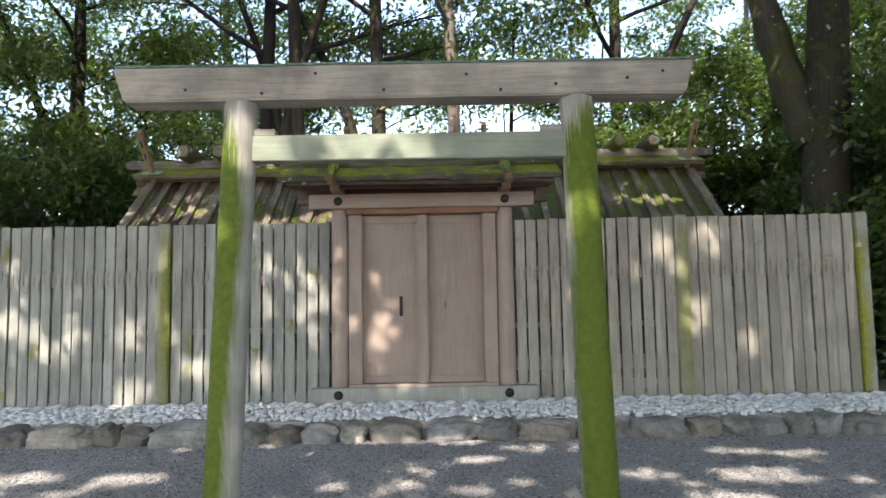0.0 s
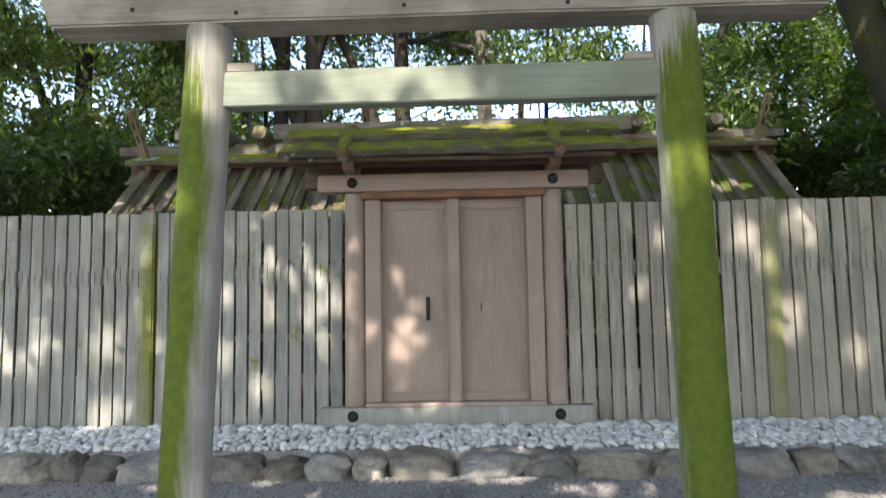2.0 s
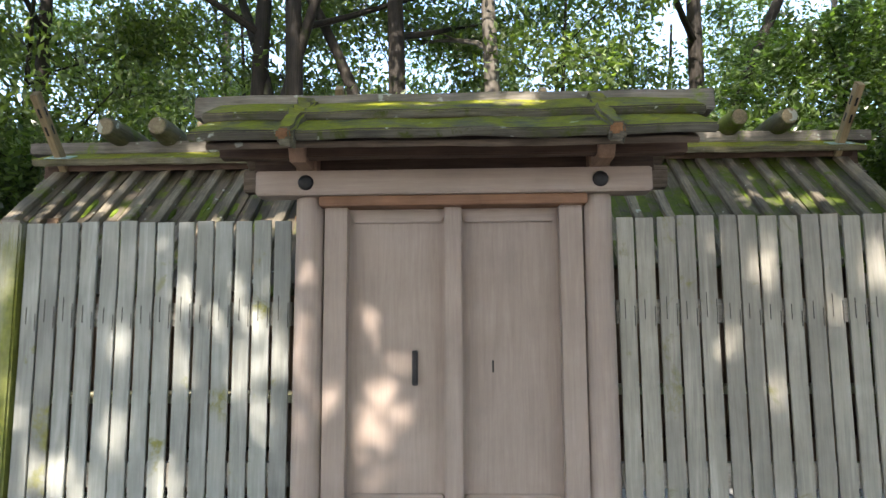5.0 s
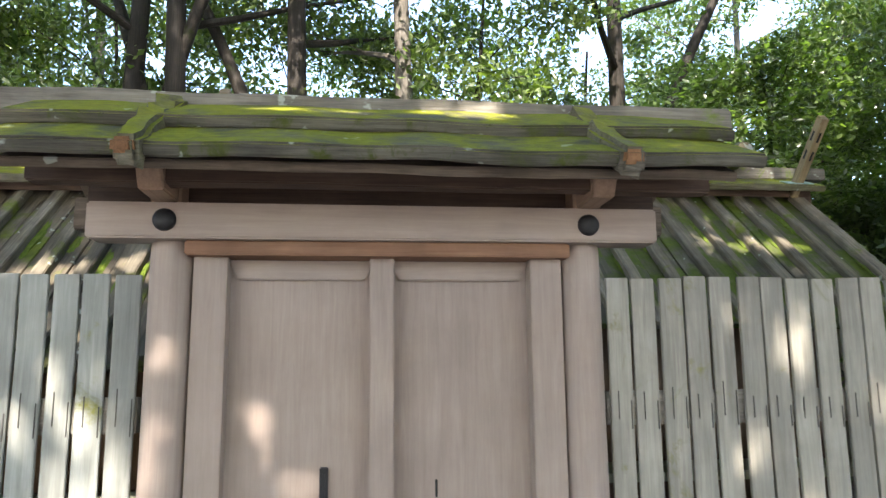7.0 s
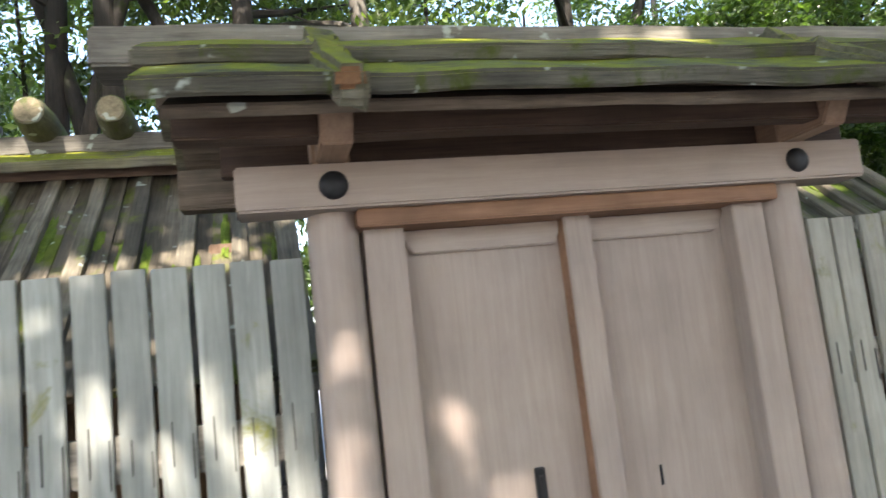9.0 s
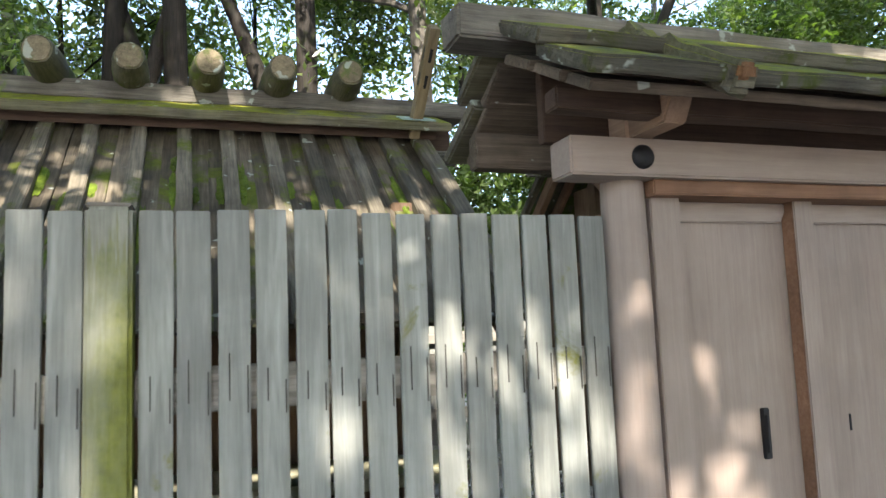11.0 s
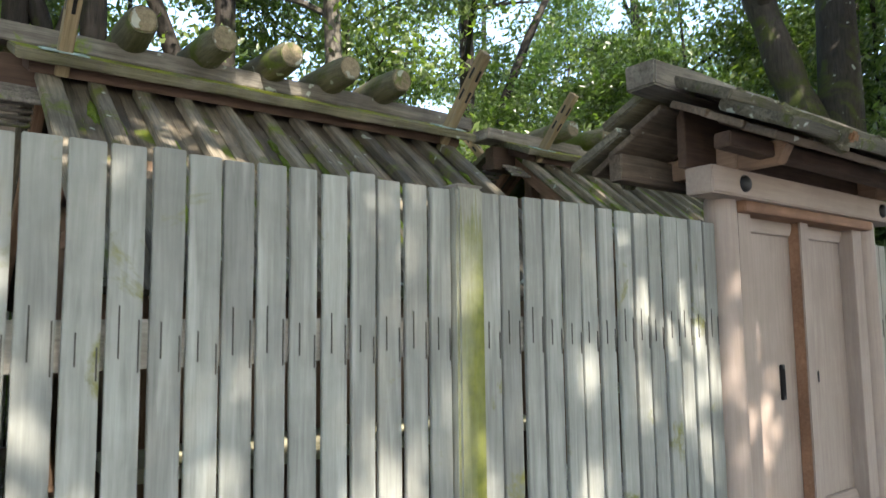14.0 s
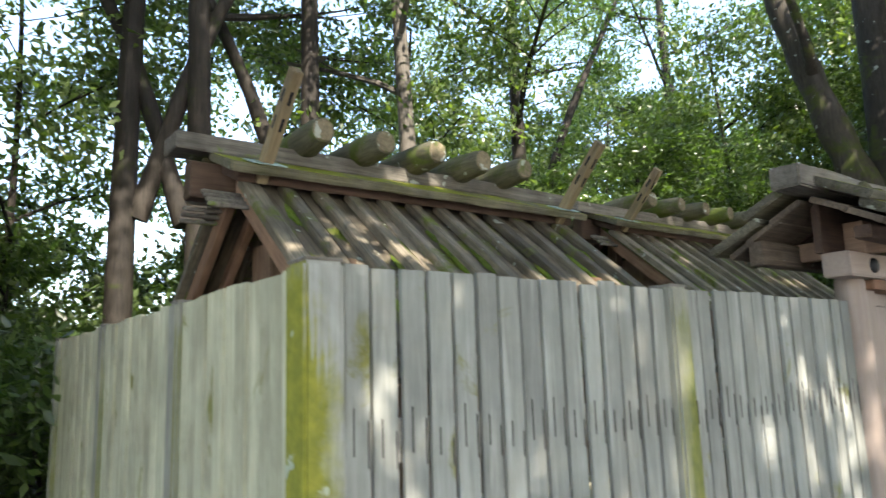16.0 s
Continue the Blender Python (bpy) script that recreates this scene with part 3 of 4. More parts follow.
def build_hall(name, xm, w, HY, HZ, label, plank):
    """A plank-roofed hall: xm, HY the middle of its ridge on the plan, HZ the height where the roof planes meet."""
    h = thing(name, label, "shrine", (xm, HY, 0), "shrine halls in the yard")
    ln = 2.3
    for s in (-1, 1):
        turn = 180 if s < 0 else 0
        base = pose(0, 0, HZ, 0, 0, turn) @ pose(0, 0, 0, -SL, 0, 0)
        n = 11
        step = 2 * w / n
        for k in range(2 * n):
            hw = step / 4
            bm = box(-hw + 0.001, hw - 0.001, 0.02, ln + random.uniform(-0.03, 0.01), -0.03, random.choice((-0.004, 0.004, 0.012)), 0.003, 0.006, 4)
            part("roof_plank", bm, plank, h, m=base @ pose(-w + hw * (2 * k + 1), 0, 0, 0, 0, random.uniform(-0.3, 0.3)))
        for k in range(n if s < 0 else 0):
            for q in range(random.choice((1, 2, 2, 3))):
                bm = bmesh.new()
                bmesh.ops.create_icosphere(bm, subdivisions=3, radius=1)
                lx, ly = random.uniform(0.016, 0.032), random.uniform(0.06, 0.26)
                off = Vector((random.uniform(0, 50), 0, 0))
                for v in bm.verts:
                    lump = 1 + 0.5 * noise.noise(v.co * 2.3 + off) + 0.25 * noise.noise(v.co * 6 + off)
                    v.co = Vector((v.co.x * lx * lump, v.co.y * ly * lump, v.co.z * 0.014 * lump))
                part("moss_cushion", bm, M_MOSS, h, "bright green moss cushion", True, base @ pose(-w + step * (k + 1) - 0.058 if q % 2 else -w + step * k + 0.058, random.uniform(0.6, ln - 0.4), 0.008))
        for k in range(n + 1):
            ww = 0.042 if 0 < k < n else 0.06
            bm = box(-ww, ww, 0.3, ln + random.uniform(-0.02, 0.03), 0.002, 0.064, 0.006, 0.009, 8)
            part("roof_batten", bm, M_BATTEN, h, m=base @ pose(-w + step * k + random.uniform(-0.012, 0.012), 0, 0, 0, 0, random.uniform(-0.5, 0.5)))
        # ridge cover, a board lying flatter than the roof
        cb = pose(0, 0, HZ + 0.05, 0, 0, turn) @ pose(0, 0, 0, -22, 0, 0)
        bm = box(-w - 0.18, w + 0.18, 0.02, 0.50, -0.02, 0.04, 0.008, 0.01, 16)
        part("ridge_cover", bm, M_ROOF_X, h, "mossy ridge cover board", m=cb)
        bm = box(-w - 0.1, w + 0.1, 0.05, 0.40, -0.09, -0.025, 0.006)
        # the shade of the gap below the cover is in this colour
        part("ridge_packing", bm, M_SOFFIT_SHADE, h, m=cb)
        for x in (-w + 0.06, w - 0.06):
            sl = pose(x, 0.0, HZ - 0.12, 0, 0, turn) @ pose(0, 0.37, 0, 46, 0, 0)
            bm = box(-0.035, 0.035, -0.06, 0.72, -0.045, 0.045, 0.006)
            fin = part("finial", bm, M_FINIAL, h, "pale forked roof finial board with wind slots", m=sl)
            for q in (0.32, 0.50):
                part("wind_slot", box(-0.036, 0.036, q, q + 0.09, -0.012, 0.012, 0.0), M_IRON, fin)
                part("wind_slot", box(-0.010, 0.010, q, q + 0.09, -0.047, 0.047, 0.0), M_IRON, fin)
            part("metal_shoe", box(-0.12, 0.12, 0.34, 0.508, 0.046, 0.054, 0.002), M_SHOE, h, "pale green copper shoe", m=cb @ pose(x, 0, 0))
    part("ridge_beam", box(-w - 0.42, w + 0.42, -0.13, 0.13, -0.04, 0.075, 0.008, 0.012, 16), M_RIDGE_X, h, m=pose(0, 0, HZ + 0.085))
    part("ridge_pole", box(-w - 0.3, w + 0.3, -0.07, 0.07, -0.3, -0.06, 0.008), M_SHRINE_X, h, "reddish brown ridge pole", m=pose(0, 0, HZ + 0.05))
    for k in range(5):
        x = -0.93 + k * 0.465
        prof = [(0, 0, -0.42, 0.085), (0, 0, -0.36, 0.098), (0, 0, -0.15, 0.112), (0, 0, 0.15, 0.112), (0, 0, 0.36, 0.098), (0, 0, 0.42, 0.085)]
        lg = part("ridge_log", tube(prof, 20, 0.07), M_LOG, h, "mossy round log lying across the ridge", True, pose(x * w / 1.42, 0, HZ + 0.225, 90, 0, random.uniform(-3, 3)))
        for z in (-0.424, 0.424):
            part("log_end", tube([(0, 0, z - 0.004, 0.078), (0, 0, z + 0.004, 0.074)], 20, 0.1), M_LOG_END, lg, "lichened cut log end")
    # walls
    part("wall", box(-w + 0.35, w - 0.35, -0.9, 0.9, 0.9, 2.6, 0.01), M_SHRINE, h)
    for s in (-1, 1):
        part("gable_wall", box(-0.02, 0.02, -0.5, 0.5, 2.6, HZ - 0.45, 0.004), M_SHRINE, h, m=pose(s * (w - 0.37), 0, 0))
        part("tie_beam", box(-0.04, 0.04, -0.95, 0.95, 2.5, 2.62, 0.006), M_SHRINE_Y, h, m=pose(s * (w - 0.33), 0, 0))
        part("king_post", box(-0.05, 0.05, -0.06, 0.06, 2.62, HZ - 0.25, 0.006), M_SHRINE, h, m=pose(s * (w - 0.3), 0, 0))
        for t in (-1, 1):
            part("corner_post", box(-0.07, 0.07, -0.07, 0.07, 0.5, 2.8, 0.008), M_SHRINE, h, m=pose(s * (w - 0.33), t * 0.9, 0))
            base = pose(0, 0, HZ, 0, 0, 180 if t > 0 else 0) @ pose(0, 0, 0, -SL, 0, 0)
            part("barge_board", box(-0.03, 0.03, 0.0, ln, -0.15, -0.032, 0.006), M_SHRINE_Y, h, m=base @ pose(s * (w - 0.03), 0, 0))
            part("rafter", box(-0.03, 0.03, 0.0, ln - 0.1, -0.12, -0.032, 0.006), M_SHRINE_Y, h, m=base @ pose(s * (w - 0.24), 0, 0))
            for q in range(4):
                bm = tube([(0, 0, -0.02, 0.016), (0, 0, 0.24, 0.018), (0, 0, 0.26, 0.012)], 10, 0.05)
                part("gable_peg", bm, M_RIDGE_X, h, "pale weathered gable peg", True, base @ pose(s * (w + 0.0), 0.27 + 0.055 * q, -0.08, 0, 90 * s, 0))
    # floor takes the boards whose colour has light mixed in
    part("veranda_floor", box(-w + 0.15, w - 0.15, -1.5, -0.9, 1.3, 1.36, 0.006), M_BOARD_LIT, h, "pale wooden veranda floor")
    for x in (-w + 0.25, 0, w - 0.25):
        part("veranda_post", box(-0.05, 0.05, -1.45, -1.35, 0.5, 1.3, 0.006), M_SHRINE, h, m=pose(x, 0, 0))
    part("floor_beam", box(-w + 0.2, w - 0.2, -1.1, 1.1, 0.5, 0.9, 0.01), M_SHRINE, h)
    return h


build_hall("shrine_hall", -2.434, 1.41, 10.72, 3.54, "old wooden shrine hall with weathered plank roof and ridge logs", M_ROOF_Y)
build_hall("shrine_hall", 2.27, 1.57, 11.51, 3.78, "old wooden shrine hall with green mossy plank roof", M_ROOF_G)


# ---- torii ----
def build_torii():
    TY = 5.05
    t = thing("torii", "weathered wooden torii with green mossy round pillars", "torii", (0, TY, 0))
    for xb, xt, mat in ((-1.213, -1.10, M_TORII_L), (1.076, 0.997, M_TORII_R)):
        pr = []
        for k in range(9):
            u = k / 8
            pr.append((xb + (xt - xb) * u, 0, 0.16 + (2.83 - 0.16) * u, 0.113 - 0.0105 * u))
        part("pillar", tube(pr, 32, 0.02), mat, t, "mossy green round pillar", True)
        part("foot_sleeve", tube([(xb, 0, 0.16, 0.12), (xb + 0.003, 0, 0.355, 0.119), (xb + 0.003, 0, 0.358, 0.112)], 32, 0.01), M_COPPER, t, "green copper foot sleeve", True)
    bm = box(-1.84, 1.69, -0.1, 0.1, 2.83, 3.045, 0.01, 0.006, 14)
    for v in bm.verts:
        if abs(v.co.x) > 1.6:
            v.co.x += (v.co.z - 2.94) * 0.32 * (1 if v.co.x > 0 else -1)
    part("top_beam", bm, M_TORII_H, t, "weathered grey top beam")
    for x, z in ((-1.42, 2.9), (-0.95, 2.87), (-0.2, 2.88), (0.31, 2.97), (0.52, 2.87), (0.86, 2.9), (1.3, 2.93), (1.52, 2.97), (-0.62, 2.99)):
        part("nail_head", tube([(0, 0, 0, 0.011), (0, 0, 0.004, 0.009)], 10), M_IRON, t, m=pose(x, -0.1, z, 90))
    part("beam_cap", box(-1.86, 1.71, -0.106, 0.106, 3.043, 3.056, 0.004, 0.004, 14), M_COPPER, t, "thin green copper capping")
    part("tie_beam", box(-1.08, 0.98, -0.045, 0.045, 2.458, 2.62, 0.006), M_NUKI, t, "grey-green tie beam")
    for x in (-0.945, 0.835):
        part("wedge", box(-0.065, 0.065, -0.04, 0.04, 2.62, 2.662, 0.004), M_TORII_H, t, m=pose(x, 0, 0))


build_torii()


# ---- kerb, pebble bed ----
def rock_mesh(name, w, d, h, seed, mat, sub=3):
    bm = bmesh.new()
    bmesh.ops.create_icosphere(bm, subdivisions=sub, radius=1)
    for v in bm.verts:
        c = v.co.copy()
        p = [math.copysign(abs(k) ** 0.7, k) for k in c]
        q = Vector((p[0] * w / 2, p[1] * d / 2, p[2] * h / 2))
        q *= 1 + 0.30 * noise.noise(c * 1.5 + Vector((seed * 3.1, 0, 0))) + 0.12 * noise.noise(c * 3.7 + Vector((0, seed, 0))) + 0.03 * noise.noise(c * 11)
        v.co = q
    return mesh_of(bm, name, mat, True)


def build_kerb():
    rnd = random.Random(4)
    x = -7.5
    i = 0
    while x < 7.5:
        w = rnd.choice((0.24, 0.32, 0.38, 0.45, 0.6)) * rnd.uniform(0.9, 1.12)
        h = rnd.uniform(0.21, 0.28)
        ob = new("kerb_stone", rock_mesh("kerb_stone", w * 1.06, 0.34, h, i, M_KERB, 4))
        ob.matrix_basis = pose(x + w / 2, 7.13 + rnd.uniform(-0.03, 0.03), 0.44 + rnd.uniform(-0.015, 0.015), rnd.uniform(-8, 8), rnd.uniform(-6, 6), rnd.uniform(-6, 6))
        tagged(ob, "rough natural stone in the kerb of the pebble bed", "kerb stone", "kerb stones along the pebble bed")
        x += w
        i += 1
    bm = box(-7.6, 7.6, 7.2, 16.5, 0.2, 0.56, 0.01)
    ob = part("yard_terrace", bm, M_GRAVEL, None)
    tagged(ob, "raised earth terrace under the pebbles and fence", "terrace", kind="structure")


build_kerb()


def pebble_verts(rnd, c, size):
    """One uneven pebble as 14 points on a squashed ball."""
    out = []
    a = rnd.uniform(0, 6.28)
    sx, sy, sz = size * rnd.uniform(0.85, 1.3), size * rnd.uniform(0.75, 1.0), size * rnd.uniform(0.5, 0.75)
    for z, n, r in ((-0.9, 1, 0), (-0.45, 6, 0.85), (0.4, 6, 0.88), (0.92, 1, 0)):
        for k in range(n):
            t = 6.28318 * (k + (0.5 if z > 0 else 0)) / n
            j = rnd.uniform(0.85, 1.12)
            x, y = math.cos(t) * r * sx * j, math.sin(t) * r * sy * j
            out.append((c[0] + x * math.cos(a) - y * math.sin(a), c[1] + x * math.sin(a) + y * math.cos(a), c[2] + z * sz))
    return out


PEBBLE_FACES = [(0, 1 + (k + 1) % 6, 1 + k) for k in range(6)] + [(1 + k, 1 + (k + 1) % 6, 7 + k) for k in range(6)] + [(1 + (k + 1) % 6, 7 + (k + 1) % 6, 7 + k) for k in range(6)] + [(7 + k, 7 + (k + 1) % 6, 13) for k in range(6)]


def pebbles_mesh(name, rnd, spots, mat, smooth=True):
    vs, fs = [], []
    for c, size in spots:
        b = len(vs)
        vs += pebble_verts(rnd, c, size)
        fs += [tuple(b + k for k in f) for f in PEBBLE_FACES]
    me = bpy.data.meshes.new(name)
    me.from_pydata(vs, [], fs)
    me.materials.append(mat)
    if smooth:
        me.polygons.foreach_set("use_smooth", [True] * len(me.polygons))
    return me


def build_pebbles():
    rnd = random.Random(9)
    bed = thing("pebble_bed", "bed of white rounded pebbles in front of the fence", "pebbles")
    kinds = [pebbles_mesh("pebble", rnd, [((0, 0, 0), 0.038)], M_PEBBLE) for _ in range(8)]
    rest = []
    n_single = 0
    y = 7.22
    while y < 8.04:
        x = -7.4
        while x < 7.4:
            s = rnd.uniform(0.6, 1.3)
            c = (x + rnd.uniform(-0.02, 0.02), y + rnd.uniform(-0.025, 0.025), 0.565 + 0.055 * (y - 7.2) + rnd.uniform(-0.005, 0.02))
            if abs(x) < 1.35 and y < 7.75 and n_single < 260:
                part("pebble", rnd.choice(kinds), None, bed, m=pose(*c, rnd.uniform(-20, 20), rnd.uniform(-20, 20), rnd.uniform(0, 360)) @ Matrix.Scale(s, 4))
                n_single += 1
            else:
                rest.append((c, 0.038 * s))
            x += 0.062
        y += 0.055
    heaps = part("loose_pebble_rest", pebbles_mesh("loose_pebble_rest", rnd, rest, M_PEBBLE), None, bed)
    tagged(heaps, kind="stuff")
    # larger cobbles in a row along the foot of the fence
    big = [pebbles_mesh("cobble", rnd, [((0, 0, 0), 0.092)], M_PEBBLE) for _ in range(6)]
    x = -4.9
    while x < 4.7:
        part("cobble", rnd.choice(big), None, bed, m=pose(x, 7.88 if abs(x - GX) < 1.2 else 8.0, 0.60, rnd.uniform(-8, 8), rnd.uniform(-8, 8), rnd.uniform(-15, 15)))
        x += rnd.uniform(0.17, 0.22)
    # pebbles inside the yard
    spots = [((rnd.uniform(-4.5, 4.3), rnd.uniform(8.3, 13.9), 0.575), rnd.uniform(0.03, 0.06)) for _ in range(5000)]
    yard = new("yard_pebbles", pebbles_mesh("yard_pebbles", rnd, spots, M_PEBBLE))
    tagged(yard, "white pebbles spread over the yard behind the fence", "pebbles", kind="stuff")


build_pebbles()


def build_gravel():
    rnd = random.Random(21)
    oct_v = ((1, 0, 0), (0, 1, 0), (-1, 0, 0), (0, -1, 0), (0, 0, 0.7), (0, 0, -0.5))
    oct_f = ((0, 1, 4), (1, 2, 4), (2, 3, 4), (3, 0, 4), (1, 0, 5), (2, 1, 5), (3, 2, 5), (0, 3, 5))
    vs, fs = [], []
    for _ in range(42000):
        x, y = rnd.uniform(-6, 6), rnd.uniform(3.6, 7.02)
        s = rnd.uniform(0.005, 0.015)
        a = rnd.uniform(0, 6.28)
        z = ground_z(x, y) + 0.012 * noise.noise(Vector((x * 0.9, y * 0.9, 0))) + 0.002
        b = len(vs)
        for p in oct_v:
            k = s * rnd.uniform(0.7, 1.3)
            vs.append((x + k * (p[0] * math.cos(a) - p[1] * math.sin(a)), y + k * (p[0] * math.sin(a) + p[1] * math.cos(a)), z + k * p[2]))
        fs += [tuple(b + q for q in f) for f in oct_f]
    me = bpy.data.meshes.new("gravel")
    me.from_pydata(vs, [], fs)
    me.materials.append(M_GRIT)
    tagged(new("gravel", me), "loose dark grey gravel stones on the ground", "gravel", kind="stuff")


build_gravel()

# ---- trees ----
def leaf_cloud(name, centres, per, size, rnd, mat, keep=None):
    """Many small folded leaves round the given (centre, radius) clumps."""
    n = len(centres) * per
    c = np.repeat(np.array([q[0] for q in centres], float), per, 0)
    r = np.repeat(np.array([q[1] for q in centres], float), per)
    d = rnd.normal(size=(n, 3))
    d /= np.linalg.norm(d, axis=1)[:, None]
    p = c + d * (r * rnd.uniform(0.25, 1.0, n) ** 0.6)[:, None] * np.array((1.15, 1.15, 0.7))
    if keep is not None:
        p = p[keep(p)]
        n = len(p)
    u = rnd.normal(size=(n, 3)) + np.array((0, 0, -0.2))
    u /= np.linalg.norm(u, axis=1)[:, None]
    w = np.cross(u, rnd.normal(size=(n, 3)) + np.array((0, 0, 1.2)))
    w /= np.linalg.norm(w, axis=1)[:, None] + 1e-9
    s = size * rnd.uniform(0.6, 1.25, n)[:, None]
    a, b = p - u * s, p + u * s
    up = np.cross(u, w) * s * 0.12
    e, f = p + w * s * 0.42 + up, p - w * s * 0.42 + up
    vs = np.stack((a, e, b, f), 1).reshape(-1, 3)
    k = np.arange(n)[:, None] * 4
    tri = np.concatenate((k + np.array((0, 1, 2)), k + np.array((0, 2, 3))), 1).reshape(-1)
    me = bpy.data.meshes.new(name)
    me.vertices.add(len(vs))
    me.vertices.foreach_set("co", vs.ravel())
    me.loops.add(len(tri))
    me.loops.foreach_set("vertex_index", tri.astype(np.int32))
    me.polygons.add(2 * n)
    me.polygons.foreach_set("loop_start", np.arange(0, 6 * n, 3, dtype=np.int32))
    me.update(calc_edges=True)
    me.materials.append(mat)
    return me


def limb_pts(p0, p1, r0, r1, sag=0.0, n=6, seed=0):
    p0, p1 = Vector(p0), Vector(p1)
    out = []
    for j in range(n):
        v = j / (n - 1)
        p = p0.lerp(p1, v) + Vector((0.12 * math.sin(seed + 3.1 * v), 0.12 * math.sin(2 * seed + 2.3 * v), sag * v * (1 - v))) * (1 if 0 < j else 0)
        out.append((p, r0 + (r1 - r0) * v))
    return out


def build_tree(height, crown_r, base_h, seed, bark, leafm, clumps=80, per=200, size=0.078, lean=(0, 0), trunk_r=0.2, label="", keep=None, holes=0.02, limbs_at=0.35, stems=(), limb_r=0.5):
    """Trunk, limbs and twigs, with leaf clumps on the twigs. stems: extra limbs (points ..., radius, end radius)."""
    rnd = np.random.default_rng(seed)
    t = thing("tree", label, "tree", group="trees round the shrine")
    bm = bmesh.new()
    pts = []
    for k in range(9):
        u = k / 8
        pts.append(((lean[0] * u * height + 0.16 * math.sin(seed + 3 * u), lean[1] * u * height + 0.14 * math.sin(2 * seed + 4 * u), -0.2 + u * height * 0.86), trunk_r * (1.3 if k == 0 else 1) * (1 - 0.72 * u)))
    limb_into(bm, pts, 12)
    part("trunk", bm, bark, t, smooth=True)
    cents = []
    for *way, r0, r1 in stems:
        bm = bmesh.new()
        way = [Vector(p) for p in way]
        way = [way[0] * 2 - way[1]] + way + [way[-1] * 2 - way[-2]]
        fine = []
        for k in range(1, len(way) - 2):
            for q in range(5):
                u = q / 5
                p0, p1, p2, p3 = way[k - 1:k + 3]
                fine.append(0.5 * (2 * p1 + (p2 - p0) * u + (2 * p0 - 5 * p1 + 4 * p2 - p3) * u * u + (3 * p1 - p0 - 3 * p2 + p3) * u ** 3))
        fine.append(way[-2])
        limb_into(bm, [(p, (r0 + (r1 - r0) * k / (len(fine) - 1)) * (1 + 0.1 * math.sin(seed + 2.1 * k))) for k, p in enumerate(fine)], 12)
        part("limb", bm, bark, t, smooth=True)
    nl = 9
    for k in range(nl):
        u = limbs_at + (0.96 - limbs_at) * k / nl
        i = int(u * 8)
        p0 = Vector(pts[i][0]).lerp(Vector(pts[min(i + 1, 8)][0]), u * 8 - i)
        ang = k * 2.4 + seed
        out = crown_r * (0.95 - 0.5 * max(0, u - 0.5)) * rnd.uniform(0.75, 1.05)
        r0 = trunk_r * limb_r * (1.1 - u)
        bm = bmesh.new()
        lp = limb_pts(p0, p0 + Vector((math.cos(ang) * out, math.sin(ang) * out, out * 0.42)), r0, 0.012, 0.35, 6, seed + k)
        limb_into(bm, lp, 7)
        for j in (2, 3, 4):
            q = Vector(lp[j][0])
            for sg in (-1, 1):
                a2 = ang + sg * rnd.uniform(0.6, 1.1)
                tip = q + Vector((math.cos(a2), math.sin(a2), rnd.uniform(0.1, 0.6))) * out * 0.32
                limb_into(bm, limb_pts(q, tip, lp[j][1] * 0.5, 0.006, 0.1, 4, k), 5)
                cents.append((tip, rnd.uniform(0.45, 0.8)))
        part("limb", bm, bark, t, smooth=True)
    while len(cents) < clumps:
        d = rnd.normal(size=3)
        d /= np.linalg.norm(d)
        rr = rnd.uniform(0.3, 1.0) ** 0.5
        z = base_h + (height - base_h) * (0.5 + 0.5 * d[2] * rr)
        c = Vector((lean[0] * z + d[0] * crown_r * rr, lean[1] * z + d[1] * crown_r * rr, z))
        if noise.noise(c * 0.5 + Vector((seed * 5.0, 0, 0))) > holes:
            cents.append((c, rnd.uniform(0.4, 0.8)))
    part("crown", leaf_cloud("crown", cents, per, size, rnd, leafm, keep), None, t)
    return t


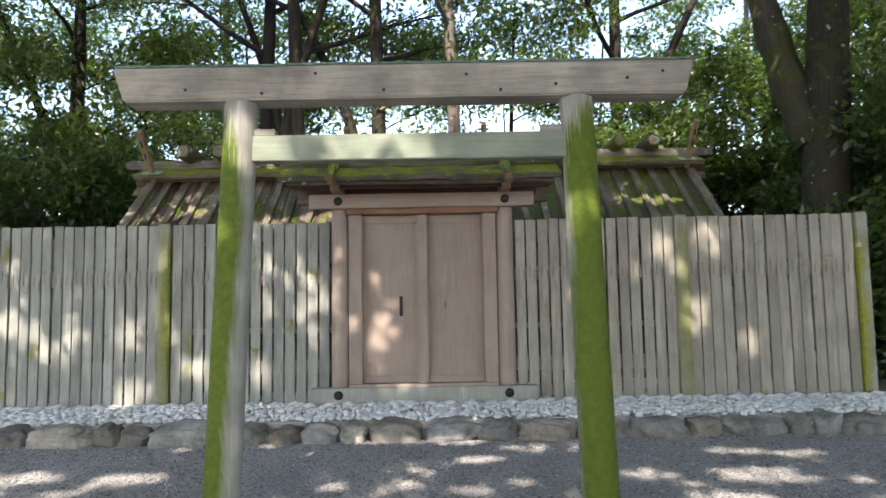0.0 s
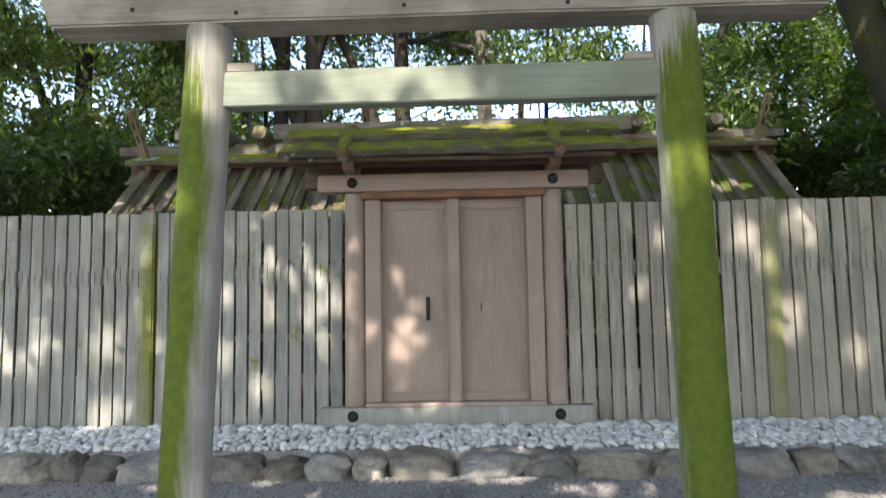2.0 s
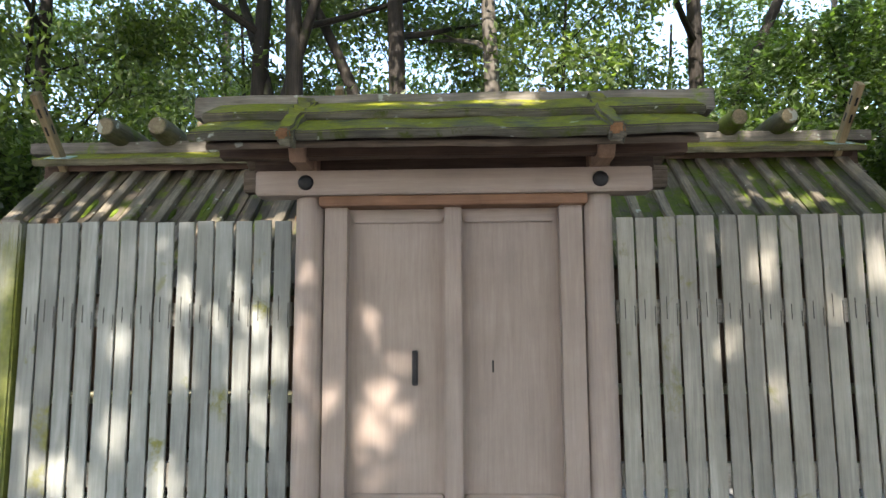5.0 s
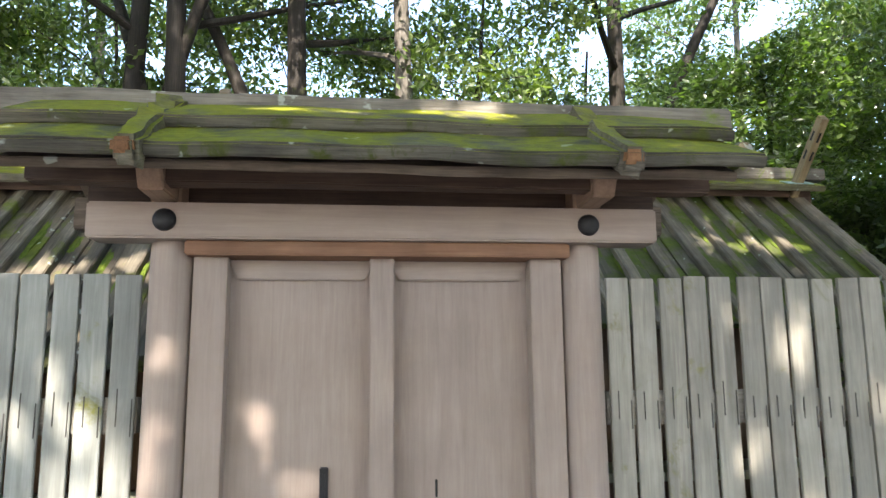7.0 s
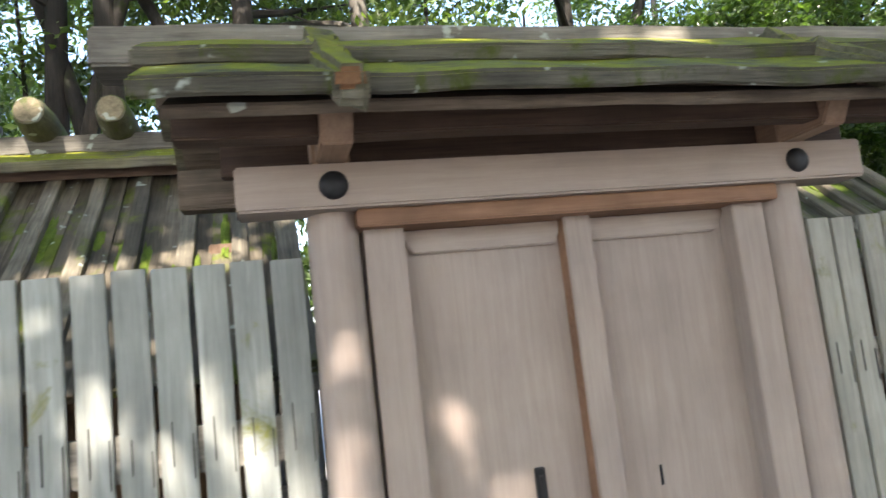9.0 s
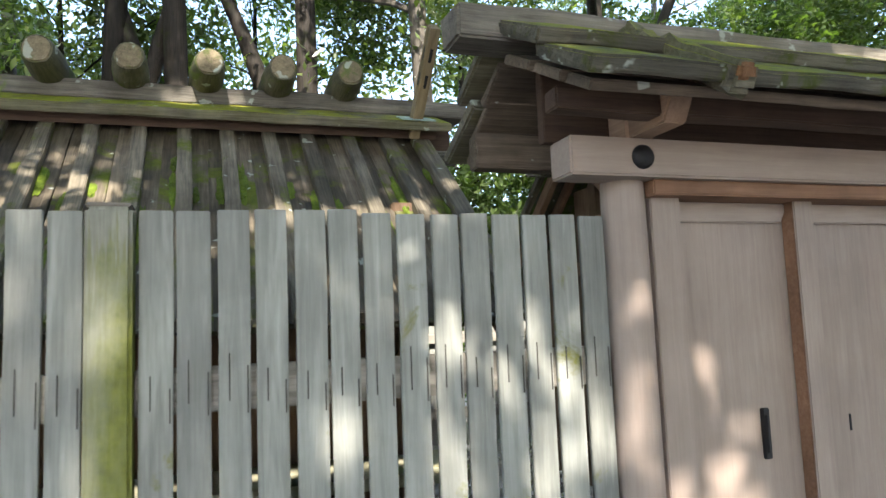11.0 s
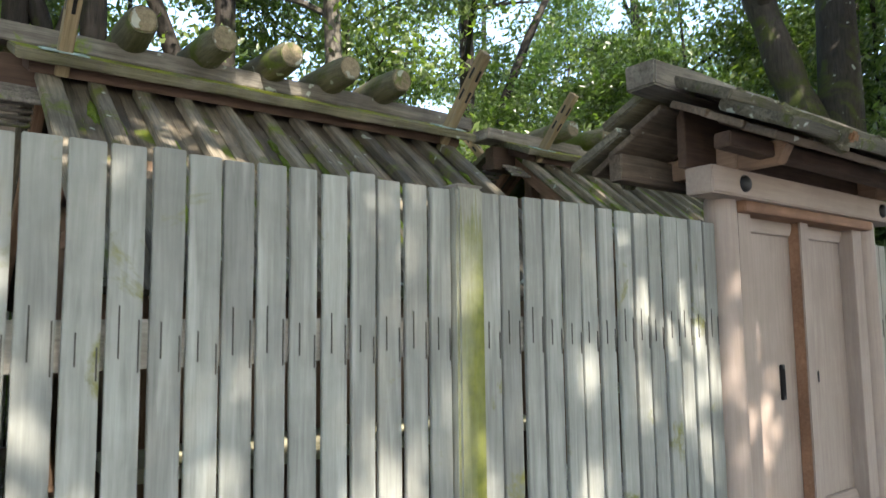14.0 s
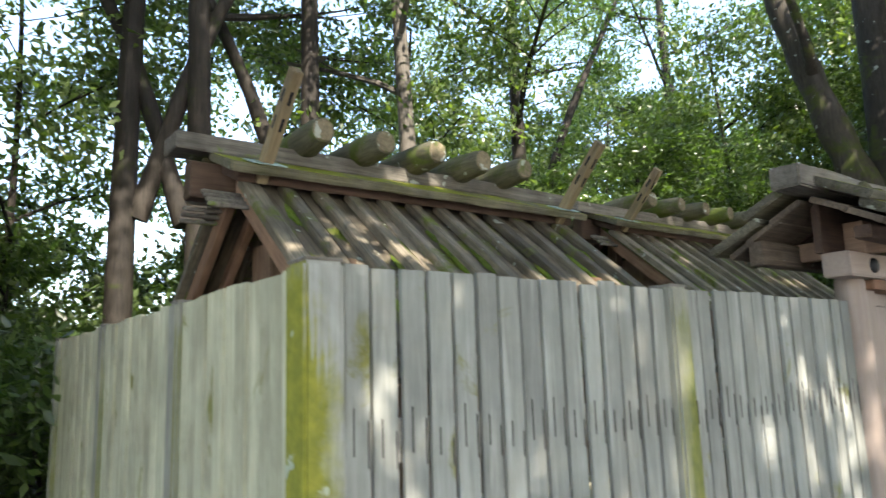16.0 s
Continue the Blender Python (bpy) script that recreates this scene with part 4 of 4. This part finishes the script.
def build_woods():
    rnd = random.Random(11)
    dark = "tall evergreen tree with dark trunk and deep green crown"
    a = build_tree(18, 4.4, 8.6, 1, M_BARK, M_LEAF, clumps=110, per=150, trunk_r=0.19, limbs_at=0.42, holes=0.12, label=dark, stems=(((0, 0, 3.6), (-0.9, 0.2, 6.2), (-2.6, 0.6, 9.5), 0.13, 0.05),))
    b = build_tree(18, 4.0, 8.0, 2, M_BARK_PALE, M_LEAF2, clumps=110, per=150, trunk_r=0.17, limbs_at=0.4, holes=0.1, label="tall pale-barked tree with bright green sunlit crown")
    c = build_tree(11, 3.2, 1.5, 3, M_BARK, M_LEAF, trunk_r=0.15, clumps=150, per=250, holes=-0.15, label="dense evergreen tree leafy almost to the ground")
    d = build_tree(4.6, 2.1, 0.2, 4, M_BARK, M_LEAF, clumps=60, per=220, trunk_r=0.07, limbs_at=0.15, label="dense evergreen undergrowth bush with dark glossy leaves")
    g = build_tree(2.4, 1.7, -0.4, 7, M_BARK, M_LEAF, clumps=60, per=150, trunk_r=0.04, limbs_at=0.1, holes=-0.5, label="low leafy shrub beside the fence")
    e = build_tree(16, 4.2, 8.6, 5, M_BARK_MOSSY, M_LEAF2, trunk_r=0.36, clumps=90, per=150, holes=0.06, limbs_at=0.62, lean=(0.045, 0.01), label="thick old mossy tree with a curving side stem", stems=(((0.0, 0.0, 3.4), (-0.2, 0.25, 4.4), (-0.38, 0.65, 6.0), (-0.5, 1.0, 7.6), (-0.3, 1.6, 10.5), 0.27, 0.13), ((-0.36, 0.6, 5.8), (-0.75, 0.45, 6.3), (-1.3, 0.5, 7.4), 0.11, 0.04)))
    f = build_tree(9.5, 3.0, 3.2, 6, M_BARK, M_LEAF2, clumps=70, per=170, trunk_r=0.09, limbs_at=0.3, holes=0.1, label="slender understorey tree with light green leaves")
    e.matrix_basis = pose(5.2, 10.2, 0.3)
    spots = [(a, [(-1.25, 15.1), (-3.35, 15.3), (-2.85, 15.0), (4.2, 16.2), (-8.4, 17.0), (10.5, 17), (-13, 21)]),
             (b, [(0.4, 14.95), (-5.8, 20.5), (9.5, 22)]),
             (c, [(11.5, 12.2), (14, 11.5), (-13.5, 18), (-14, 11.5), (-7.6, 22.8), (16, 17), (19, 22), (13, 20), (-8, -11), (0.5, -13), (9, -11)]),
             (g, [(-7.7, 13.6), (-7.4, 16.2), (-6.6, 18.4), (-5.6, 19.6), (-9.8, 12.4), (6.4, 9.2), (6.4, 11.6), (-7.2, 20.5), (-4.5, 14.4), (-5.6, 15.2)]),
             (d, [(-7.9, 12.6), (8.2, 8.9), (-7.2, 15.2), (6.6, 14.6), (11.2, 7.9), (3.6, 17.6), (-9.8, 17.6), (-2.2, 17.6), (8.9, 12.4), (-5.6, 18.2), (12.4, 9.3), (14.6, 14.4), (1, 17.4), (17, 12.5), (5.4, 15.4), (-12, 14), (-7.3, 14.2), (-6.2, 17.6), (-5.4, 20), (6.7, 10.8), (7.6, 9.8), (6.8, 10.0)]),
             (f, [(-4.6, 17.6), (-1.6, 18.2), (1.9, 16.8), (4.4, 18.6), (-7.6, 18.8), (9.6, 15.2), (12.5, 14.5), (9.9, 11.4), (7.8, 17), (-9.3, 13.4), (-7.8, 15.8)])]
    low = copy_thing(c, pose(5.9, 14.9, 0.3, 0, 0, 40))
    low.scale = (0.85, 0.85, 0.62)
    tall = build_tree(14.5, 4.8, 9.2, 8, M_BARK, M_LEAF, clumps=150, per=180, trunk_r=0.2, limbs_at=0.55, holes=-0.02, label=dark)
    tall.matrix_basis = pose(-7.4, 10.6, 0.3)
    for t, places in spots:
        for i, (x, y) in enumerate(places):
            if i == 0:
                t.matrix_basis = pose(x, y, ground_z(x, y) - 0.05)
            else:
                k = copy_thing(t, pose(x, y, ground_z(x, y) - 0.05, 0, 0, rnd.uniform(0, 360)))
                k.scale = (1, 1, rnd.uniform(0.9, 1.15))


build_woods()

# ---- trees behind the viewer, whose crown lets the sun through in places ----
# openings of the crown, as the places where their light falls: on the fence (x, z, half width, half height) and on the ground (x, y, ...)
GATE_LIGHT = [(-0.49, 1.46, 0.13, 0.14), (-0.44, 1.70, 0.07, 0.07), (-0.81, 1.46, 0.06, 0.07), (-0.96, 1.85, 0.01, 0.09), (-0.95, 2.17, 0.03, 0.05), (-1.10, 1.74, 0.05, 0.13),
              (-1.23, 1.72, 0.05, 0.12), (-1.32, 1.65, 0.05, 0.14), (-1.31, 2.00, 0.02, 0.05), (-1.20, 1.36, 0.04, 0.15), (-0.34, 2.0, -0.01, -0.02), (0.25, 2.05, 0.0, -0.05),
              (-0.24, 0.74, 0.3, 0.04), (0.3, 3.05, 0.22, 0.16), (-0.35, 3.0, 0.3, 0.06)]
LEFT_LIGHT = [(-1.67, 2.06, 0.06, 0.11), (-1.52, 1.91, 0.02, 0.06), (-1.70, 1.70, 0.04, 0.12), (-3.10, 1.45, 0.08, 0.11), (-4.32, 1.53, 0.09, 0.12), (-3.93, 1.30, 0.08, 0.15), (-3.65, 1.43, 0.05, 0.1),
              (-3.08, 0.73, 0.11, 0.14), (-2.43, 1.06, 0.11, 0.10), (-1.74, 0.99, 0.07, 0.16), (-2.05, 1.32, 0.08, 0.12), (-2.06, 1.82, 0.03, 0.09), (-4.5, 1.52, 0.06, 0.12), (-2.2, 0.93, 0.05, 0.1),
              (-3.3, 2.85, 0.5, 0.05), (-2.3, 2.9, 0.5, 0.05), (-2.3, 4.3, 0.25, 0.12), (-1.7, 4.4, 0.2, 0.12), (-3.4, 4.7, 0.2, 0.1), (-2.9, 6.2, 0.3, 0.1)]
RIGHT_LIGHT = [(1.17, 2.39, 0.04, 0.08), (1.41, 2.39, 0.05, 0.06), (1.74, 2.24, 0.07, 0.15), (1.47, 1.76, 0.02, 0.13), (1.57, 1.81, 0.01, 0.05), (2.11, 2.04, 0.04, 0.11), (2.34, 2.18, 0.05, 0.1),
               (2.43, 2.24, 0.06, 0.15), (1.77, 1.70, 0.04, 0.02), (1.76, 1.50, 0.04, 0.07), (2.73, 1.52, 0.13, 0.19), (2.88, 2.30, 0.16, 0.17), (2.58, 2.01, 0.03, 0.09), (3.26, 1.25, 0.06, 0.12),
               (2.2, 2.95, 0.8, 0.05), (2.6, 5.6, 0.4, 0.1)]
WALL_LIGHT = GATE_LIGHT + LEFT_LIGHT + RIGHT_LIGHT
GROUND_LIGHT = [(0.12, 7.12, 0.45, 0.2), (-0.58, 7.12, 0.22, 0.2), (1.06, 6.72, 0.5, 0.13), (2.34, 5.78, 0.3, 0.2), (-2.98, 6.03, 0.25, 0.13), (1.59, 5.85, 0.16, 0.08), (1.95, 5.2, 0.3, 0.14), (0.55, 4.75, 0.12, 0.1),
                (0.43, 6.34, 0.18, 0.08), (2.5, 6.49, 0.3, 0.1), (2.9, 6.36, 0.2, 0.1), (2.1, 4.67, 0.22, 0.13), (-2.15, 5.95, 0.2, 0.1), (3.3, 5.4, 0.3, 0.2), (-3.6, 5.3, 0.3, 0.2)]


_r = random.Random(77)
WALL_LIGHT += [(x, z, _r.uniform(-0.03, 0.01), _r.uniform(-0.03, 0.03)) for x, z in ((_r.uniform(-4.6, 4.4), _r.uniform(0.7, 2.2)) for _ in range(40)) if not (-0.3 < x < 1.1 or x > 3.3)]
WALL_LIGHT += [(_r.uniform(-1.5, -0.35), _r.uniform(1.1, 2.05), _r.uniform(-0.03, 0.01), _r.uniform(-0.02, 0.05)) for _ in range(22)]
GROUND_LIGHT += [(_r.uniform(-4, 4), _r.uniform(4.2, 7.0), _r.uniform(0.0, 0.08), _r.uniform(0.0, 0.04)) for _ in range(30)]


def sun_keeps(p):
    """Which leaves of the crown stay: not those that stand in one of its openings."""
    d = np.array(SUN_DIR)
    wall = p + d * ((8.03 - p[:, 1]) / d[1])[:, None]
    floor = p + d * ((0.37 - p[:, 2]) / d[2])[:, None]
    ok = np.ones(len(p), bool)
    wob = 0.3 * np.sin(p[:, 0] * 23 + p[:, 2] * 17) + 0.3 * np.sin(p[:, 1] * 29 - p[:, 2] * 13)
    stray = np.modf(np.abs(np.sin(p @ np.array((12.9898, 78.233, 37.719)))) * 43758.5)[0] < 0.012      # the few leaves left in an opening
    for x, z, a, b in WALL_LIGHT:
        ok &= stray | (((wall[:, 0] - x) / (a + 0.072)) ** 2 + ((wall[:, 2] - z) / (b + 0.078)) ** 2 > 1 + wob)
    for x, y, a, b in GROUND_LIGHT:
        ok &= stray | (((floor[:, 0] - x) / (a + 0.1)) ** 2 + ((floor[:, 1] - y) / (b + 0.1)) ** 2 > 1 + wob)
    return ok


def build_canopy():
    for i, (x, y, h, r) in enumerate(((-4.5, 2.3, 11.5, 5.2), (3.5, 0.9, 11.5, 4.7), (-9.8, 3.2, 11, 4.2), (8.8, 0.6, 11, 4.2), (-0.8, -2.2, 13, 4.4), (2.9, 3.0, 12, 5.3), (-8.4, 5.0, 12, 4.4), (9.2, 5.2, 12, 4.6))):
        at = np.array((x, y, 0.0))
        t = build_tree(h, r, 6.0, 20 + i, M_BARK, M_LEAF, clumps=200, per=290, size=0.11, trunk_r=0.26, limb_r=0.14, holes=-0.6, limbs_at=0.5, keep=lambda p, at=at: sun_keeps(p + at), label="broad evergreen tree shading the approach")
        t.matrix_basis = pose(x, y, 0.0)


build_canopy()
